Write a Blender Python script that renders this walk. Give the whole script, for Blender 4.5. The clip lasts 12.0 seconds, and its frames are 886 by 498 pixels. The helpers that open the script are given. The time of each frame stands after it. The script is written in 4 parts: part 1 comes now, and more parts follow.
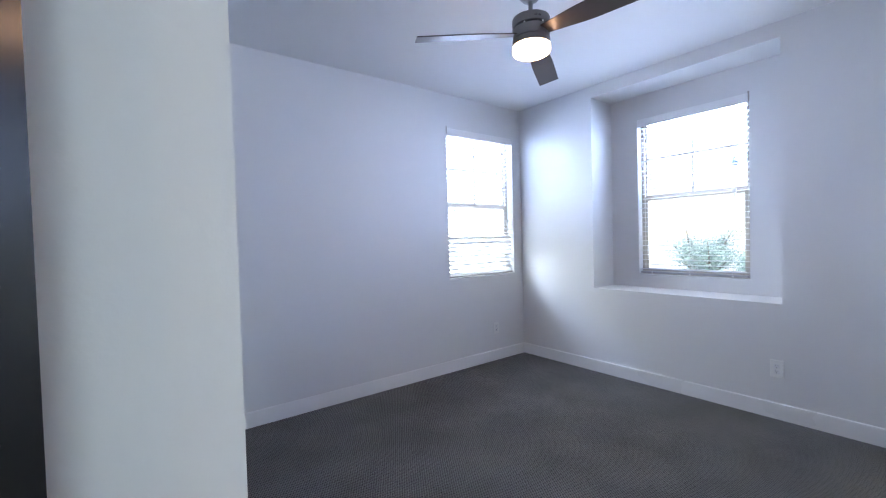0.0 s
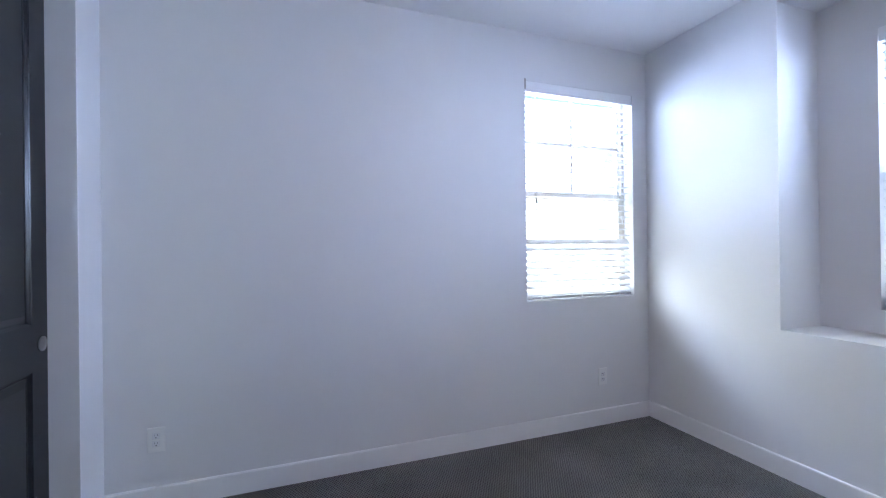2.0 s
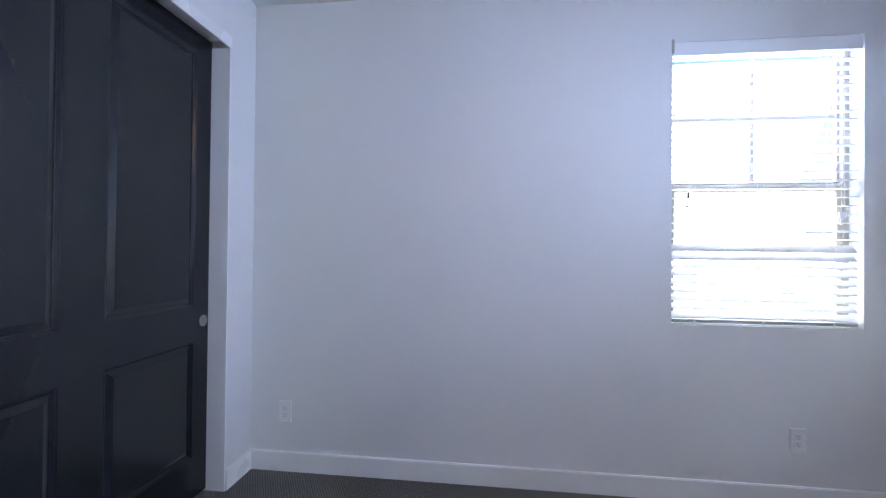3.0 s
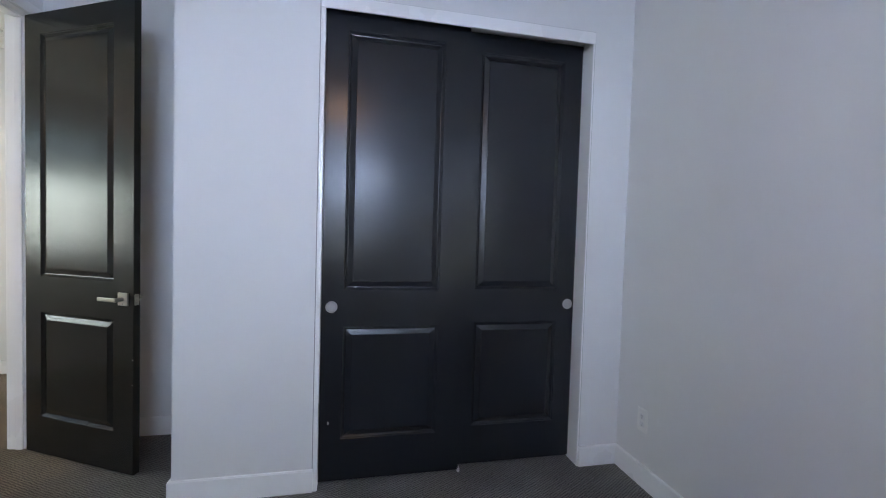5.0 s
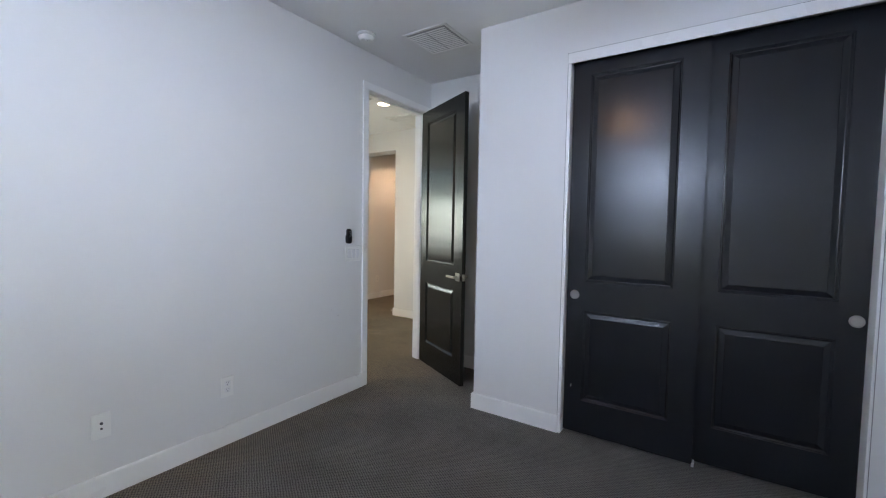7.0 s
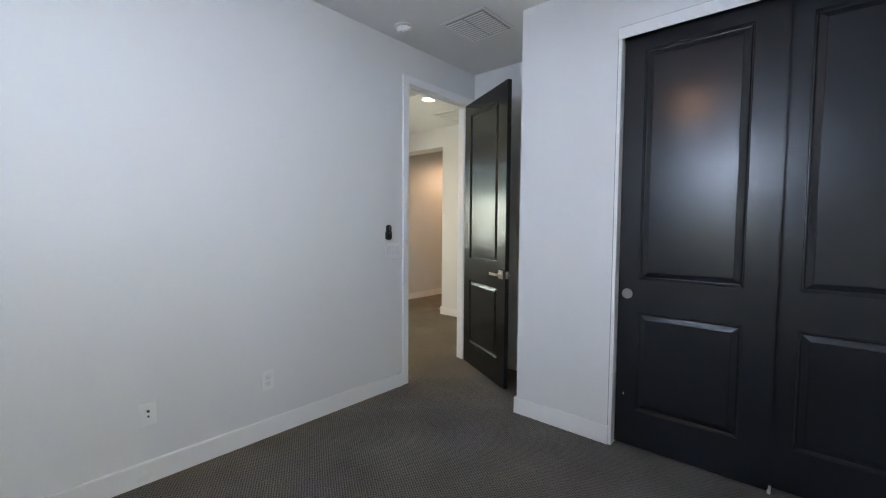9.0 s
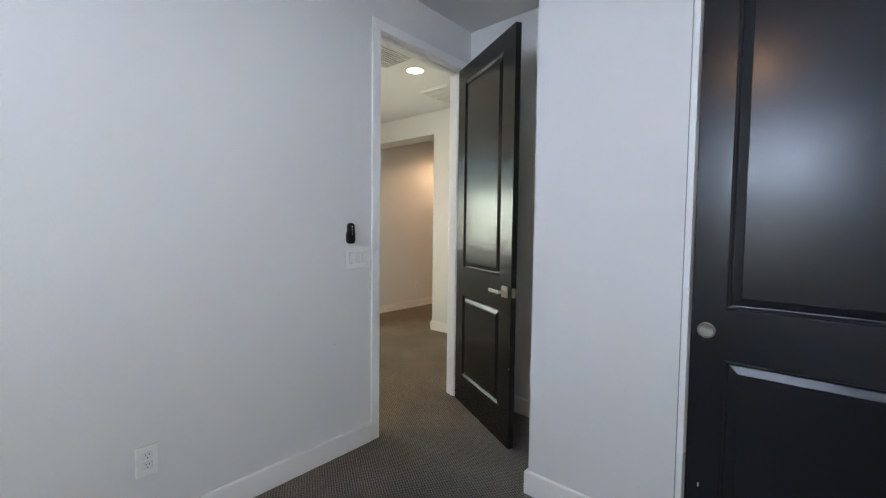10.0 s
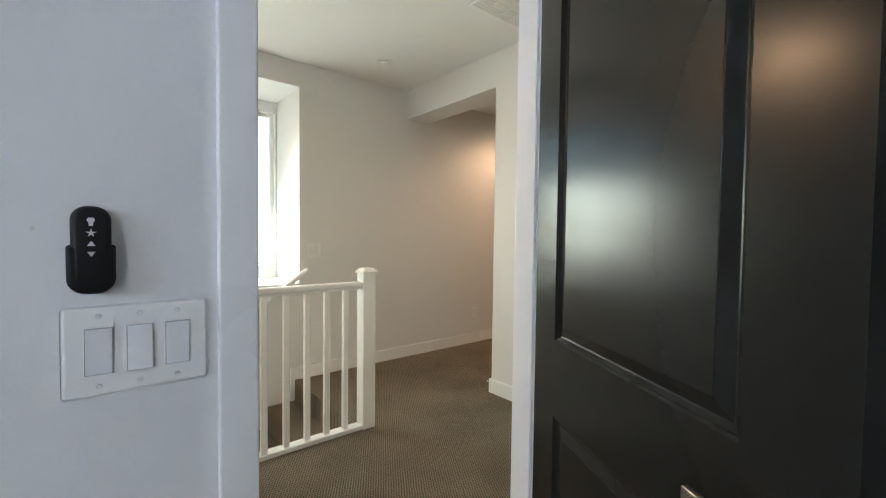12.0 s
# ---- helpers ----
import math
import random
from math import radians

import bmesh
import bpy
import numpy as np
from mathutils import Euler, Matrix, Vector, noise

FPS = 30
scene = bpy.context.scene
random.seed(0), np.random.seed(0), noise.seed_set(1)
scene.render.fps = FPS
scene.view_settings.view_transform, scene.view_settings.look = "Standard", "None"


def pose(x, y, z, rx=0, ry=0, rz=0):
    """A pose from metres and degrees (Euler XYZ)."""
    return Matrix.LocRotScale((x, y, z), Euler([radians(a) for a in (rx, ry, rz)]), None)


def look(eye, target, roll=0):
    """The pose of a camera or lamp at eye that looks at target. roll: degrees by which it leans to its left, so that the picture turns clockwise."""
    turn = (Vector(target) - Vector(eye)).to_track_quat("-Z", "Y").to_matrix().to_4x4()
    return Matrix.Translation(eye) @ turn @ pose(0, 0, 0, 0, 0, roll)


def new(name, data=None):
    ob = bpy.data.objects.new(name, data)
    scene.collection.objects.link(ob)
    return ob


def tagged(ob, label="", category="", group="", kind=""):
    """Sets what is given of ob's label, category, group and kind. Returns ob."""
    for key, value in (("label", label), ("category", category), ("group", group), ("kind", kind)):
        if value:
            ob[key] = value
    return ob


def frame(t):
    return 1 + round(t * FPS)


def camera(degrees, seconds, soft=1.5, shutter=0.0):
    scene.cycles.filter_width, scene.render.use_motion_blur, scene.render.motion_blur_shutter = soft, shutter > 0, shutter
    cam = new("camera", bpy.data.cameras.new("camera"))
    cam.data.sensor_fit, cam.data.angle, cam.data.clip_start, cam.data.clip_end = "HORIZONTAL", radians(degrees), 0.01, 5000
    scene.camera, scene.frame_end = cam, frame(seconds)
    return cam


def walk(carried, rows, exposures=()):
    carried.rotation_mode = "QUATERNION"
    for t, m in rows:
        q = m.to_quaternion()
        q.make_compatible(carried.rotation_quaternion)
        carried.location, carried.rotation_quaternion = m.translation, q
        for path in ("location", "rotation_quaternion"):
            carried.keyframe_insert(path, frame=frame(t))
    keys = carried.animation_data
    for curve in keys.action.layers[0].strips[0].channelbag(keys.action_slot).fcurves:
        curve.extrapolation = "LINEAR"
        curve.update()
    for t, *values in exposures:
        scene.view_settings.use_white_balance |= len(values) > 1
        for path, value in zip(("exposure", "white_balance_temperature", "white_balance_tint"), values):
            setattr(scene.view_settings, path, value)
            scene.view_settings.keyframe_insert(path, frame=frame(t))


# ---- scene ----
cam = camera(93.7, 12.0, soft=1.15)
PATH = [
    (0, (-0.175, 0.061, 1.339), (1.033, 1.655, 1.288), -1.6),
    (0.5, (0.074, 0.333, 1.298), (1.301, 1.912, 1.26), -1.5),
    (1, (0.277, 0.605, 1.29), (1.517, 2.174, 1.266), -1.2),
    (1.5, (0.559, 0.762, 1.281), (1.593, 2.474, 1.282), -1.3),
    (2, (0.878, 0.855, 1.288), (1.557, 2.737, 1.291), -0.7),
    (2.5, (1.153, 0.932, 1.286), (1.431, 2.912, 1.31), -0.1),
    (3, (1.418, 0.978, 1.298), (1.188, 2.964, 1.313), 0.6),
    (3.2, (1.562, 1.023, 1.297), (1.086, 2.966, 1.311), 0.8),
    (5, (2.132, 1.789, 1.307), (0.178, 2.208, 1.239), 1.7),
    (5.5, (2.154, 1.966, 1.329), (0.163, 1.812, 1.231), 1.7),
    (6, (2.23, 2.135, 1.315), (0.333, 1.508, 1.216), 1.6),
    (6.5, (2.475, 2.298, 1.324), (0.695, 1.392, 1.221), 1.2),
    (7, (2.675, 2.454, 1.342), (1.012, 1.348, 1.239), 1.0),
    (9, (2.512, 2.473, 1.31), (1.011, 1.156, 1.202), 0.4),
    (9.5, (2.185, 2.229, 1.303), (0.677, 0.921, 1.196), 0.5),
    (10, (1.784, 1.947, 1.293), (0.275, 0.638, 1.196), 0.7),
    (10.5, (1.396, 1.631, 1.305), (-0.114, 0.323, 1.207), 0.7),
    (11, (0.987, 1.319, 1.286), (-0.514, 0.001, 1.198), 0.8),
    (11.5, (0.629, 1.032, 1.281), (-0.787, -0.379, 1.208), 0.6),
    (12, (0.337, 0.745, 1.287), (-0.928, -0.803, 1.22), 0.7),
]
EXPOSURES = [(0, 1.58, 5850, 10), (3.2, 1.60, 5950, 11), (5.0, 1.40, 6480, 7), (7.0, 1.38, 6740, 6), (9.0, 1.36, 6980, 4), (10.5, 1.44, 7100, 3), (11.5, 1.44, 7050, 4), (12, 1.47, 6850, 3)]
P_NORTH, P_GROUND, P_EAST, P_HALL, P_HALLDOWN, P_FARDOWN, P_STAIRDOWN = 17.5, 14.0, 30.0, 16.0, 1.9, 25.0, 22.0
P_BEAM = 16.0
P_GROUND_EAST = 17.0
P_HIGH = 56.0

# Places are in metres: x east, y north, z up. The bedroom fills x 0..3.43, y 0..3.32; its entry nook lies at x -0.75..0, y 0..0.97.
walk(cam, [(t, look(eye, target, roll)) for t, eye, target, roll in PATH], exposures=EXPOSURES)

# ---------------------------------------------------------------- world, sun and lamps
world = bpy.data.worlds.new("world")
scene.world = world
world.use_nodes = True
wn = world.node_tree.nodes
sky = wn.new("ShaderNodeTexSky")
sky.sky_type, sky.sun_disc = "NISHITA", False
sky.sun_elevation, sky.sun_rotation = radians(48), radians(235)
sky.air_density, sky.dust_density, sky.ozone_density = 1.0, 0.4, 1.0
wn["Background"].inputs["Strength"].default_value = 0.15
world.node_tree.links.new(sky.outputs[0], wn["Background"].inputs["Color"])


def lamp(name, kind, m, power, colour, **more):
    data = bpy.data.lights.new(name, kind)
    data.energy, data.color = power, colour
    for key, value in more.items():
        if key == "shape":
            data.shape = value
        elif key == "size":
            data.size = value
        elif key == "size_y":
            data.size_y = value
        elif key == "angle":
            data.angle = value
        elif key == "shadow_soft_size":
            data.shadow_soft_size = value
        elif key == "spot_size":
            data.spot_size = value
        elif key == "spot_blend":
            data.spot_blend = value
    ob = new(name, data)
    ob.matrix_world = m
    return ob


SUN_FROM = Vector((-math.sin(radians(55)) * math.cos(radians(48)), -math.cos(radians(55)) * math.cos(radians(48)), math.sin(radians(48))))
lamp("sun", "SUN", look(SUN_FROM * 50, (0, 0, 0)), 5.0, (1.0, 0.95, 0.88), angle=radians(0.53))
SKY_BLUE = (0.56, 0.68, 1.0)
GROUND_WARM = (0.98, 1.0, 0.83)
lamp("sky_light_north", "AREA", look((2.838, 3.62, 2.10), (2.838, 2.62, 1.48)), P_NORTH, SKY_BLUE, shape="RECTANGLE", size=1.0, size_y=0.80)
lamp("ground_light_north", "AREA", look((2.838, 3.66, 1.25), (2.838, 2.66, 1.85)), P_GROUND, GROUND_WARM, shape="RECTANGLE", size=1.0, size_y=0.86)
lamp("sky_light_east", "AREA", look((4.06, 1.675, 2.12), (3.06, 1.675, 1.55)), P_EAST, SKY_BLUE, shape="RECTANGLE", size=0.96, size_y=0.78)
lamp("ground_light_east", "AREA", look((4.35, 1.675, 0.56), (3.10, 1.675, 1.95)), P_GROUND_EAST, GROUND_WARM, shape="RECTANGLE", size=1.2, size_y=0.45)
# unseen panel added outdoors to throw a glow through the north window onto the east wall
lamp("east_wall_fill_light", "AREA", look((0.85, 5.0, 1.50), (3.435, 2.95, 1.50)), P_BEAM, (0.74, 0.78, 1.0), shape="RECTANGLE", size=3.0, size_y=2.6)
lamp("high_sky_light", "AREA", look((1.2, 5.6, 3.25), (3.435, 2.75, 1.1)), P_HIGH, (0.54, 0.65, 1.0), shape="RECTANGLE", size=2.6, size_y=1.2)
lamp("sky_light_hall", "AREA", look((-0.20, -3.60, 1.45), (-0.20, -2.60, 0.65)), P_HALL, (0.90, 1.0, 0.96), shape="RECTANGLE", size=0.9, size_y=1.0)
WARM = (1.0, 0.72, 0.50)
lamp("hall_lamp", "AREA", pose(-1.011, -0.849, 2.740), P_HALLDOWN, WARM, shape="DISK", size=0.12)
lamp("stair_lamp", "SPOT", pose(1.12, -2.70, 2.745), P_STAIRDOWN, (1.0, 0.62, 0.38), shadow_soft_size=0.05, spot_size=radians(168), spot_blend=0.3)
lamp("far_hall_lamp", "SPOT", pose(-3.55, -2.20, 2.745), P_FARDOWN, (1.0, 0.64, 0.42), shadow_soft_size=0.05, spot_size=radians(150), spot_blend=0.6)

# ---------------------------------------------------------------- materials


def material(name):
    m = bpy.data.materials.new(name)
    m.use_nodes = True
    return m, m.node_tree.nodes, m.node_tree.links, m.node_tree.nodes["Principled BSDF"]


def paint(name, colour, rough, bump=0.0, bump_scale=180.0, spread=0.03, coat=0.0, metal=0.0, blotch=1.3):
    """A plain painted, plastic or metal surface with slight blotches and a fine relief."""
    m, n, l, b = material(name)
    co = n.new("ShaderNodeTexCoord")
    big = n.new("ShaderNodeTexNoise")
    big.inputs["Scale"].default_value = blotch
    big.inputs["Detail"].default_value = 5
    l.new(co.outputs["Object"], big.inputs["Vector"])
    ramp = n.new("ShaderNodeMapRange")
    ramp.inputs["To Min"].default_value, ramp.inputs["To Max"].default_value = 1 - spread, 1 + spread
    l.new(big.outputs["Fac"], ramp.inputs["Value"])
    mul = n.new("ShaderNodeVectorMath")
    mul.operation = "SCALE"
    mul.inputs[0].default_value = colour
    l.new(ramp.outputs[0], mul.inputs["Scale"])
    l.new(mul.outputs[0], b.inputs["Base Color"])
    rr = n.new("ShaderNodeMapRange")
    rr.inputs["To Min"].default_value, rr.inputs["To Max"].default_value = rough * 0.88, rough * 1.12
    l.new(big.outputs["Fac"], rr.inputs["Value"])
    l.new(rr.outputs[0], b.inputs["Roughness"])
    b.inputs["Metallic"].default_value = metal
    b.inputs["Coat Weight"].default_value = coat
    b.inputs["Coat Roughness"].default_value = 0.2
    if bump:
        fine = n.new("ShaderNodeTexNoise")
        fine.inputs["Scale"].default_value, fine.inputs["Detail"].default_value = bump_scale, 3
        l.new(co.outputs["Object"], fine.inputs["Vector"])
        bp = n.new("ShaderNodeBump")
        bp.inputs["Strength"].default_value, bp.inputs["Distance"].default_value = bump, 0.002
        l.new(fine.outputs["Fac"], bp.inputs["Height"])
        l.new(bp.outputs[0], b.inputs["Normal"])
    return m


def carpet_material():
    """Looped berber: staggered tufts about 9 mm wide, taupe grey, with broad tonal drift."""
    m, n, l, b = material("loop_carpet")
    co = n.new("ShaderNodeTexCoord")
    warp = n.new("ShaderNodeTexNoise")
    warp.inputs["Scale"].default_value, warp.inputs["Detail"].default_value = 38, 4
    l.new(co.outputs["Object"], warp.inputs["Vector"])
    wob = n.new("ShaderNodeVectorMath")
    wob.operation = "MULTIPLY_ADD"
    wob.inputs[1].default_value = (0.014, 0.014, 0)
    l.new(warp.outputs["Color"], wob.inputs[0])
    l.new(co.outputs["Object"], wob.inputs[2])
    rot = n.new("ShaderNodeMapping")
    rot.inputs["Rotation"].default_value = (0, 0, 0)
    rot.inputs["Scale"].default_value = (1, 1, 1)
    l.new(wob.outputs[0], rot.inputs["Vector"])
    sep = n.new("ShaderNodeSeparateXYZ")
    l.new(rot.outputs[0], sep.inputs[0])

    def wave(sock_a, sock_b, ka, kb):
        s = n.new("ShaderNodeMath"); s.operation = "MULTIPLY"; s.inputs[1].default_value = ka
        l.new(sock_a, s.inputs[0])
        q = n.new("ShaderNodeMath"); q.operation = "MULTIPLY_ADD"; q.inputs[1].default_value = kb
        l.new(sock_b, q.inputs[0]); l.new(s.outputs[0], q.inputs[2])
        w = n.new("ShaderNodeMath"); w.operation = "SINE"
        l.new(q.outputs[0], w.inputs[0])
        return w.outputs[0]

    k = 2 * math.pi
    a = wave(sep.outputs[0], sep.outputs[1], k / 0.0150, k / 0.0250)
    c = wave(sep.outputs[0], sep.outputs[1], k / 0.0150, -k / 0.0250)
    add = n.new("ShaderNodeMath"); add.operation = "ADD"
    l.new(a, add.inputs[0]); l.new(c, add.inputs[1])
    fib = n.new("ShaderNodeTexNoise")
    fib.inputs["Scale"].default_value, fib.inputs["Detail"].default_value = 260, 3
    l.new(co.outputs["Object"], fib.inputs["Vector"])
    mix = n.new("ShaderNodeMath"); mix.operation = "MULTIPLY_ADD"; mix.inputs[1].default_value = 3.4
    l.new(fib.outputs["Fac"], mix.inputs[0]); l.new(add.outputs[0], mix.inputs[2])
    col = n.new("ShaderNodeMapRange")
    col.inputs["From Min"].default_value, col.inputs["From Max"].default_value = -0.2, 3.6
    l.new(mix.outputs[0], col.inputs["Value"])
    ramp = n.new("ShaderNodeValToRGB")
    ramp.color_ramp.elements[0].color = (0.036, 0.035, 0.034, 1)
    ramp.color_ramp.elements[1].color = (0.290, 0.280, 0.264, 1)
    pit = ramp.color_ramp.elements.new(0.36)
    pit.color = (0.128, 0.124, 0.118, 1)
    tuft = ramp.color_ramp.elements.new(0.50)
    tuft.color = (0.205, 0.198, 0.187, 1)
    l.new(col.outputs[0], ramp.inputs["Fac"])
    big = n.new("ShaderNodeTexNoise")
    big.inputs["Scale"].default_value, big.inputs["Detail"].default_value = 2.3, 7
    l.new(co.outputs["Object"], big.inputs["Vector"])
    br = n.new("ShaderNodeMapRange")
    br.inputs["From Min"].default_value, br.inputs["From Max"].default_value = 0.3, 0.7
    br.inputs["To Min"].default_value, br.inputs["To Max"].default_value = 0.78, 1.20
    l.new(big.outputs["Fac"], br.inputs["Value"])
    mul = n.new("ShaderNodeVectorMath"); mul.operation = "SCALE"
    l.new(ramp.outputs[0], mul.inputs[0]); l.new(br.outputs[0], mul.inputs["Scale"])
    # the hall's carpet and its doorway are tinted browner, in soft uneven patches
    patch = n.new("ShaderNodeTexNoise")
    patch.inputs["Scale"].default_value, patch.inputs["Detail"].default_value = 3.2, 4
    l.new(co.outputs["Object"], patch.inputs["Vector"])
    place = n.new("ShaderNodeSeparateXYZ")
    l.new(co.outputs["Object"], place.inputs[0])
    edge = n.new("ShaderNodeMath"); edge.operation = "MULTIPLY_ADD"; edge.inputs[1].default_value = -0.9
    l.new(patch.outputs["Fac"], edge.inputs[0]); l.new(place.outputs[1], edge.inputs[2])
    brown_mask = n.new("ShaderNodeMapRange")
    brown_mask.interpolation_type = "SMOOTHSTEP"
    brown_mask.inputs["From Min"].default_value, brown_mask.inputs["From Max"].default_value = 0.25, -0.75
    l.new(edge.outputs[0], brown_mask.inputs["Value"])
    brown = n.new("ShaderNodeVectorMath"); brown.operation = "MULTIPLY"
    brown.inputs[1].default_value = (1.30, 1.10, 0.84)
    l.new(mul.outputs[0], brown.inputs[0])
    pick = n.new("ShaderNodeMix"); pick.data_type = "RGBA"
    l.new(brown_mask.outputs[0], pick.inputs[0]); l.new(mul.outputs[0], pick.inputs[6]); l.new(brown.outputs[0], pick.inputs[7])
    l.new(pick.outputs[2], b.inputs["Base Color"])
    b.inputs["Roughness"].default_value = 0.95
    b.inputs["Specular IOR Level"].default_value = 0.15
    b.inputs["Sheen Weight"].default_value = 0.12
    bp = n.new("ShaderNodeBump")
    bp.inputs["Strength"].default_value, bp.inputs["Distance"].default_value = 0.9, 0.004
    l.new(mix.outputs[0], bp.inputs["Height"])
    l.new(bp.outputs[0], b.inputs["Normal"])
    return m


def glass_material():
    m, n, l, b = material("window_glass")
    b.inputs["Transmission Weight"].default_value = 1.0
    b.inputs["Roughness"].default_value = 0.0
    b.inputs["IOR"].default_value = 1.45
    return m


def glow(name, colour, strength):
    m, n, l, b = material(name)
    b.inputs["Base Color"].default_value = (0.8, 0.78, 0.75, 1)
    b.inputs["Emission Color"].default_value = (*colour, 1)
    b.inputs["Emission Strength"].default_value = strength
    b.inputs["Roughness"].default_value = 0.4
    return m


def leaf_material():
    m, n, l, b = material("leaf")
    info = n.new("ShaderNodeNewGeometry")
    ramp = n.new("ShaderNodeValToRGB")
    # greens paled well beyond foliage: outdoor glare and window haze put into the colour
    ramp.color_ramp.elements[0].color = (0.24, 0.32, 0.27, 1)
    ramp.color_ramp.elements[1].color = (0.32, 0.41, 0.35, 1)
    l.new(info.outputs["Random Per Island"], ramp.inputs["Fac"])
    l.new(ramp.outputs[0], b.inputs["Base Color"])
    b.inputs["Roughness"].default_value = 0.5
    return m


WALL = paint("wall_paint", (0.745, 0.745, 0.74), 0.62, 0.22, 90, 0.015)
CEIL = paint("ceiling_paint", (0.80, 0.80, 0.79), 0.8, 0.25, 80, 0.015)
TRIM = paint("trim_paint", (0.86, 0.86, 0.855), 0.28, 0.06, 60, 0.012)
DARK = paint("charcoal_door_paint", (0.0130, 0.0150, 0.0190), 0.23, 0.06, 70, 0.0)
DOORDARK = paint("charcoal_olive_door_paint", (0.0128, 0.0132, 0.0124), 0.22, 0.07, 60, 0.0)
NICKEL = paint("satin_nickel", (0.43, 0.405, 0.37), 0.30, 0.05, 300, 0.05, metal=1.0)
FANMETAL = paint("brushed_fan_metal", (0.27, 0.26, 0.25), 0.34, 0.05, 300, 0.05, metal=1.0)
PLASTIC = paint("white_plastic", (0.81, 0.81, 0.79), 0.35, 0, 60, 0.01)
ROCKER = paint("rocker_plastic", (0.80, 0.80, 0.81), 0.25, 0, 60, 0.01)
VINYL = paint("vinyl_frame", (0.52, 0.48, 0.41), 0.45, 0, 60, 0.02)
SLAT = paint("blind_slat_white", (0.64, 0.64, 0.65), 0.42, 0.05, 40, 0.02)
# slat white darkened: the backlit rail's shaded room side is put into its colour
RAIL = paint("blind_rail_shaded_white", (0.40, 0.40, 0.41), 0.45)
CORD = paint("blind_cord", (0.72, 0.72, 0.70), 0.8)
BLACK = paint("black_plastic", (0.006, 0.006, 0.007), 0.30, 0.03, 200, 0.05)
VENTGREY = paint("vent_grey", (0.42, 0.42, 0.42), 0.8)
PALEGAP = paint("pale_gap_grey", (0.66, 0.66, 0.66), 0.7)
CABLEGREY = paint("dark_cable_metal", (0.07, 0.07, 0.08), 0.4)
SHADOWLINE = paint("shadow_line_grey", (0.30, 0.30, 0.295), 0.8)
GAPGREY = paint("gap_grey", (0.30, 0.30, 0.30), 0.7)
DARKHOLE = paint("dark_recess", (0.03, 0.03, 0.03), 0.9)
BLADE_BROWN = paint("walnut_blade", (0.060, 0.042, 0.034), 0.34, 0.05, 90, 0.15)
ICON = paint("white_print", (0.75, 0.75, 0.75), 0.6)
SCUFF = paint("grey_scuff", (0.63, 0.62, 0.61), 0.8)
STICKER = paint("pale_blue_sticker", (0.22, 0.30, 0.42), 0.6)
BARK = paint("bark", (0.16, 0.12, 0.09), 0.9, 0.5, 40, 0.2)
GROUND = paint("pale_gravel", (0.55, 0.53, 0.49), 0.95, 0.4, 12, 0.12, blotch=0.4)
PULL = paint("turned_nickel", (0.38, 0.37, 0.36), 0.30, 0, 60, 0.03, metal=1.0)
spin = PULL.node_tree.nodes.new("ShaderNodeTangent")
spin.direction_type, spin.axis = "RADIAL", "X"
PULL.node_tree.nodes["Principled BSDF"].inputs["Anisotropic"].default_value = 0.85
PULL.node_tree.links.new(spin.outputs[0], PULL.node_tree.nodes["Principled BSDF"].inputs["Tangent"])
CARPET = carpet_material()
GLASS = glass_material()
LEAF = leaf_material()
for streaky in (DARK, DOORDARK):
    fine = [q for q in streaky.node_tree.nodes if q.type == "TEX_NOISE" and q.inputs["Scale"].default_value > 20][0]
    stretch = streaky.node_tree.nodes.new("ShaderNodeMapping")
    stretch.inputs["Scale"].default_value = (0.35, 0.35, 1.6)
    streaky.node_tree.links.new(streaky.node_tree.nodes["Texture Coordinate"].outputs["Object"], stretch.inputs["Vector"])
    streaky.node_tree.links.new(stretch.outputs[0], fine.inputs["Vector"])
BLACK.node_tree.nodes["Principled BSDF"].inputs["Specular IOR Level"].default_value = 0.30
DARK.node_tree.nodes["Principled BSDF"].inputs["Specular IOR Level"].default_value = 0.48
DOORDARK.node_tree.nodes["Principled BSDF"].inputs["Specular IOR Level"].default_value = 0.25
FAN_GLOW = glow("lit_opal_glass", (1.0, 0.56, 0.30), 10.5)
DOWN_GLOW = glow("lit_lens", (1.0, 0.70, 0.46), 7.7)

# ---------------------------------------------------------------- mesh helpers


def finish(name, bm, mat, smooth=False):
    bmesh.ops.recalc_face_normals(bm, faces=bm.faces)
    me = bpy.data.meshes.new(name)
    bm.to_mesh(me)
    bm.free()
    me.materials.append(mat)
    if smooth:
        for p in me.polygons:
            p.use_smooth = True
        me.set_sharp_from_angle(angle=radians(35))
    return me


def structure(name, bm, mat):
    return tagged(new(name, finish(name, bm, mat)), kind="structure")


def thing(name, label, category, at=(0, 0, 0), group=""):
    e = new(name)
    e.empty_display_size = 0.1
    e.location = at
    return tagged(e, label, category, group)


def part(name, bm, mat, parent, label="", smooth=False, kind=""):
    """One mesh under a thing; its vertices are given from the thing's own base."""
    ob = new(name, finish(name, bm, mat, smooth))
    ob.parent = parent
    return tagged(ob, label, kind=kind)


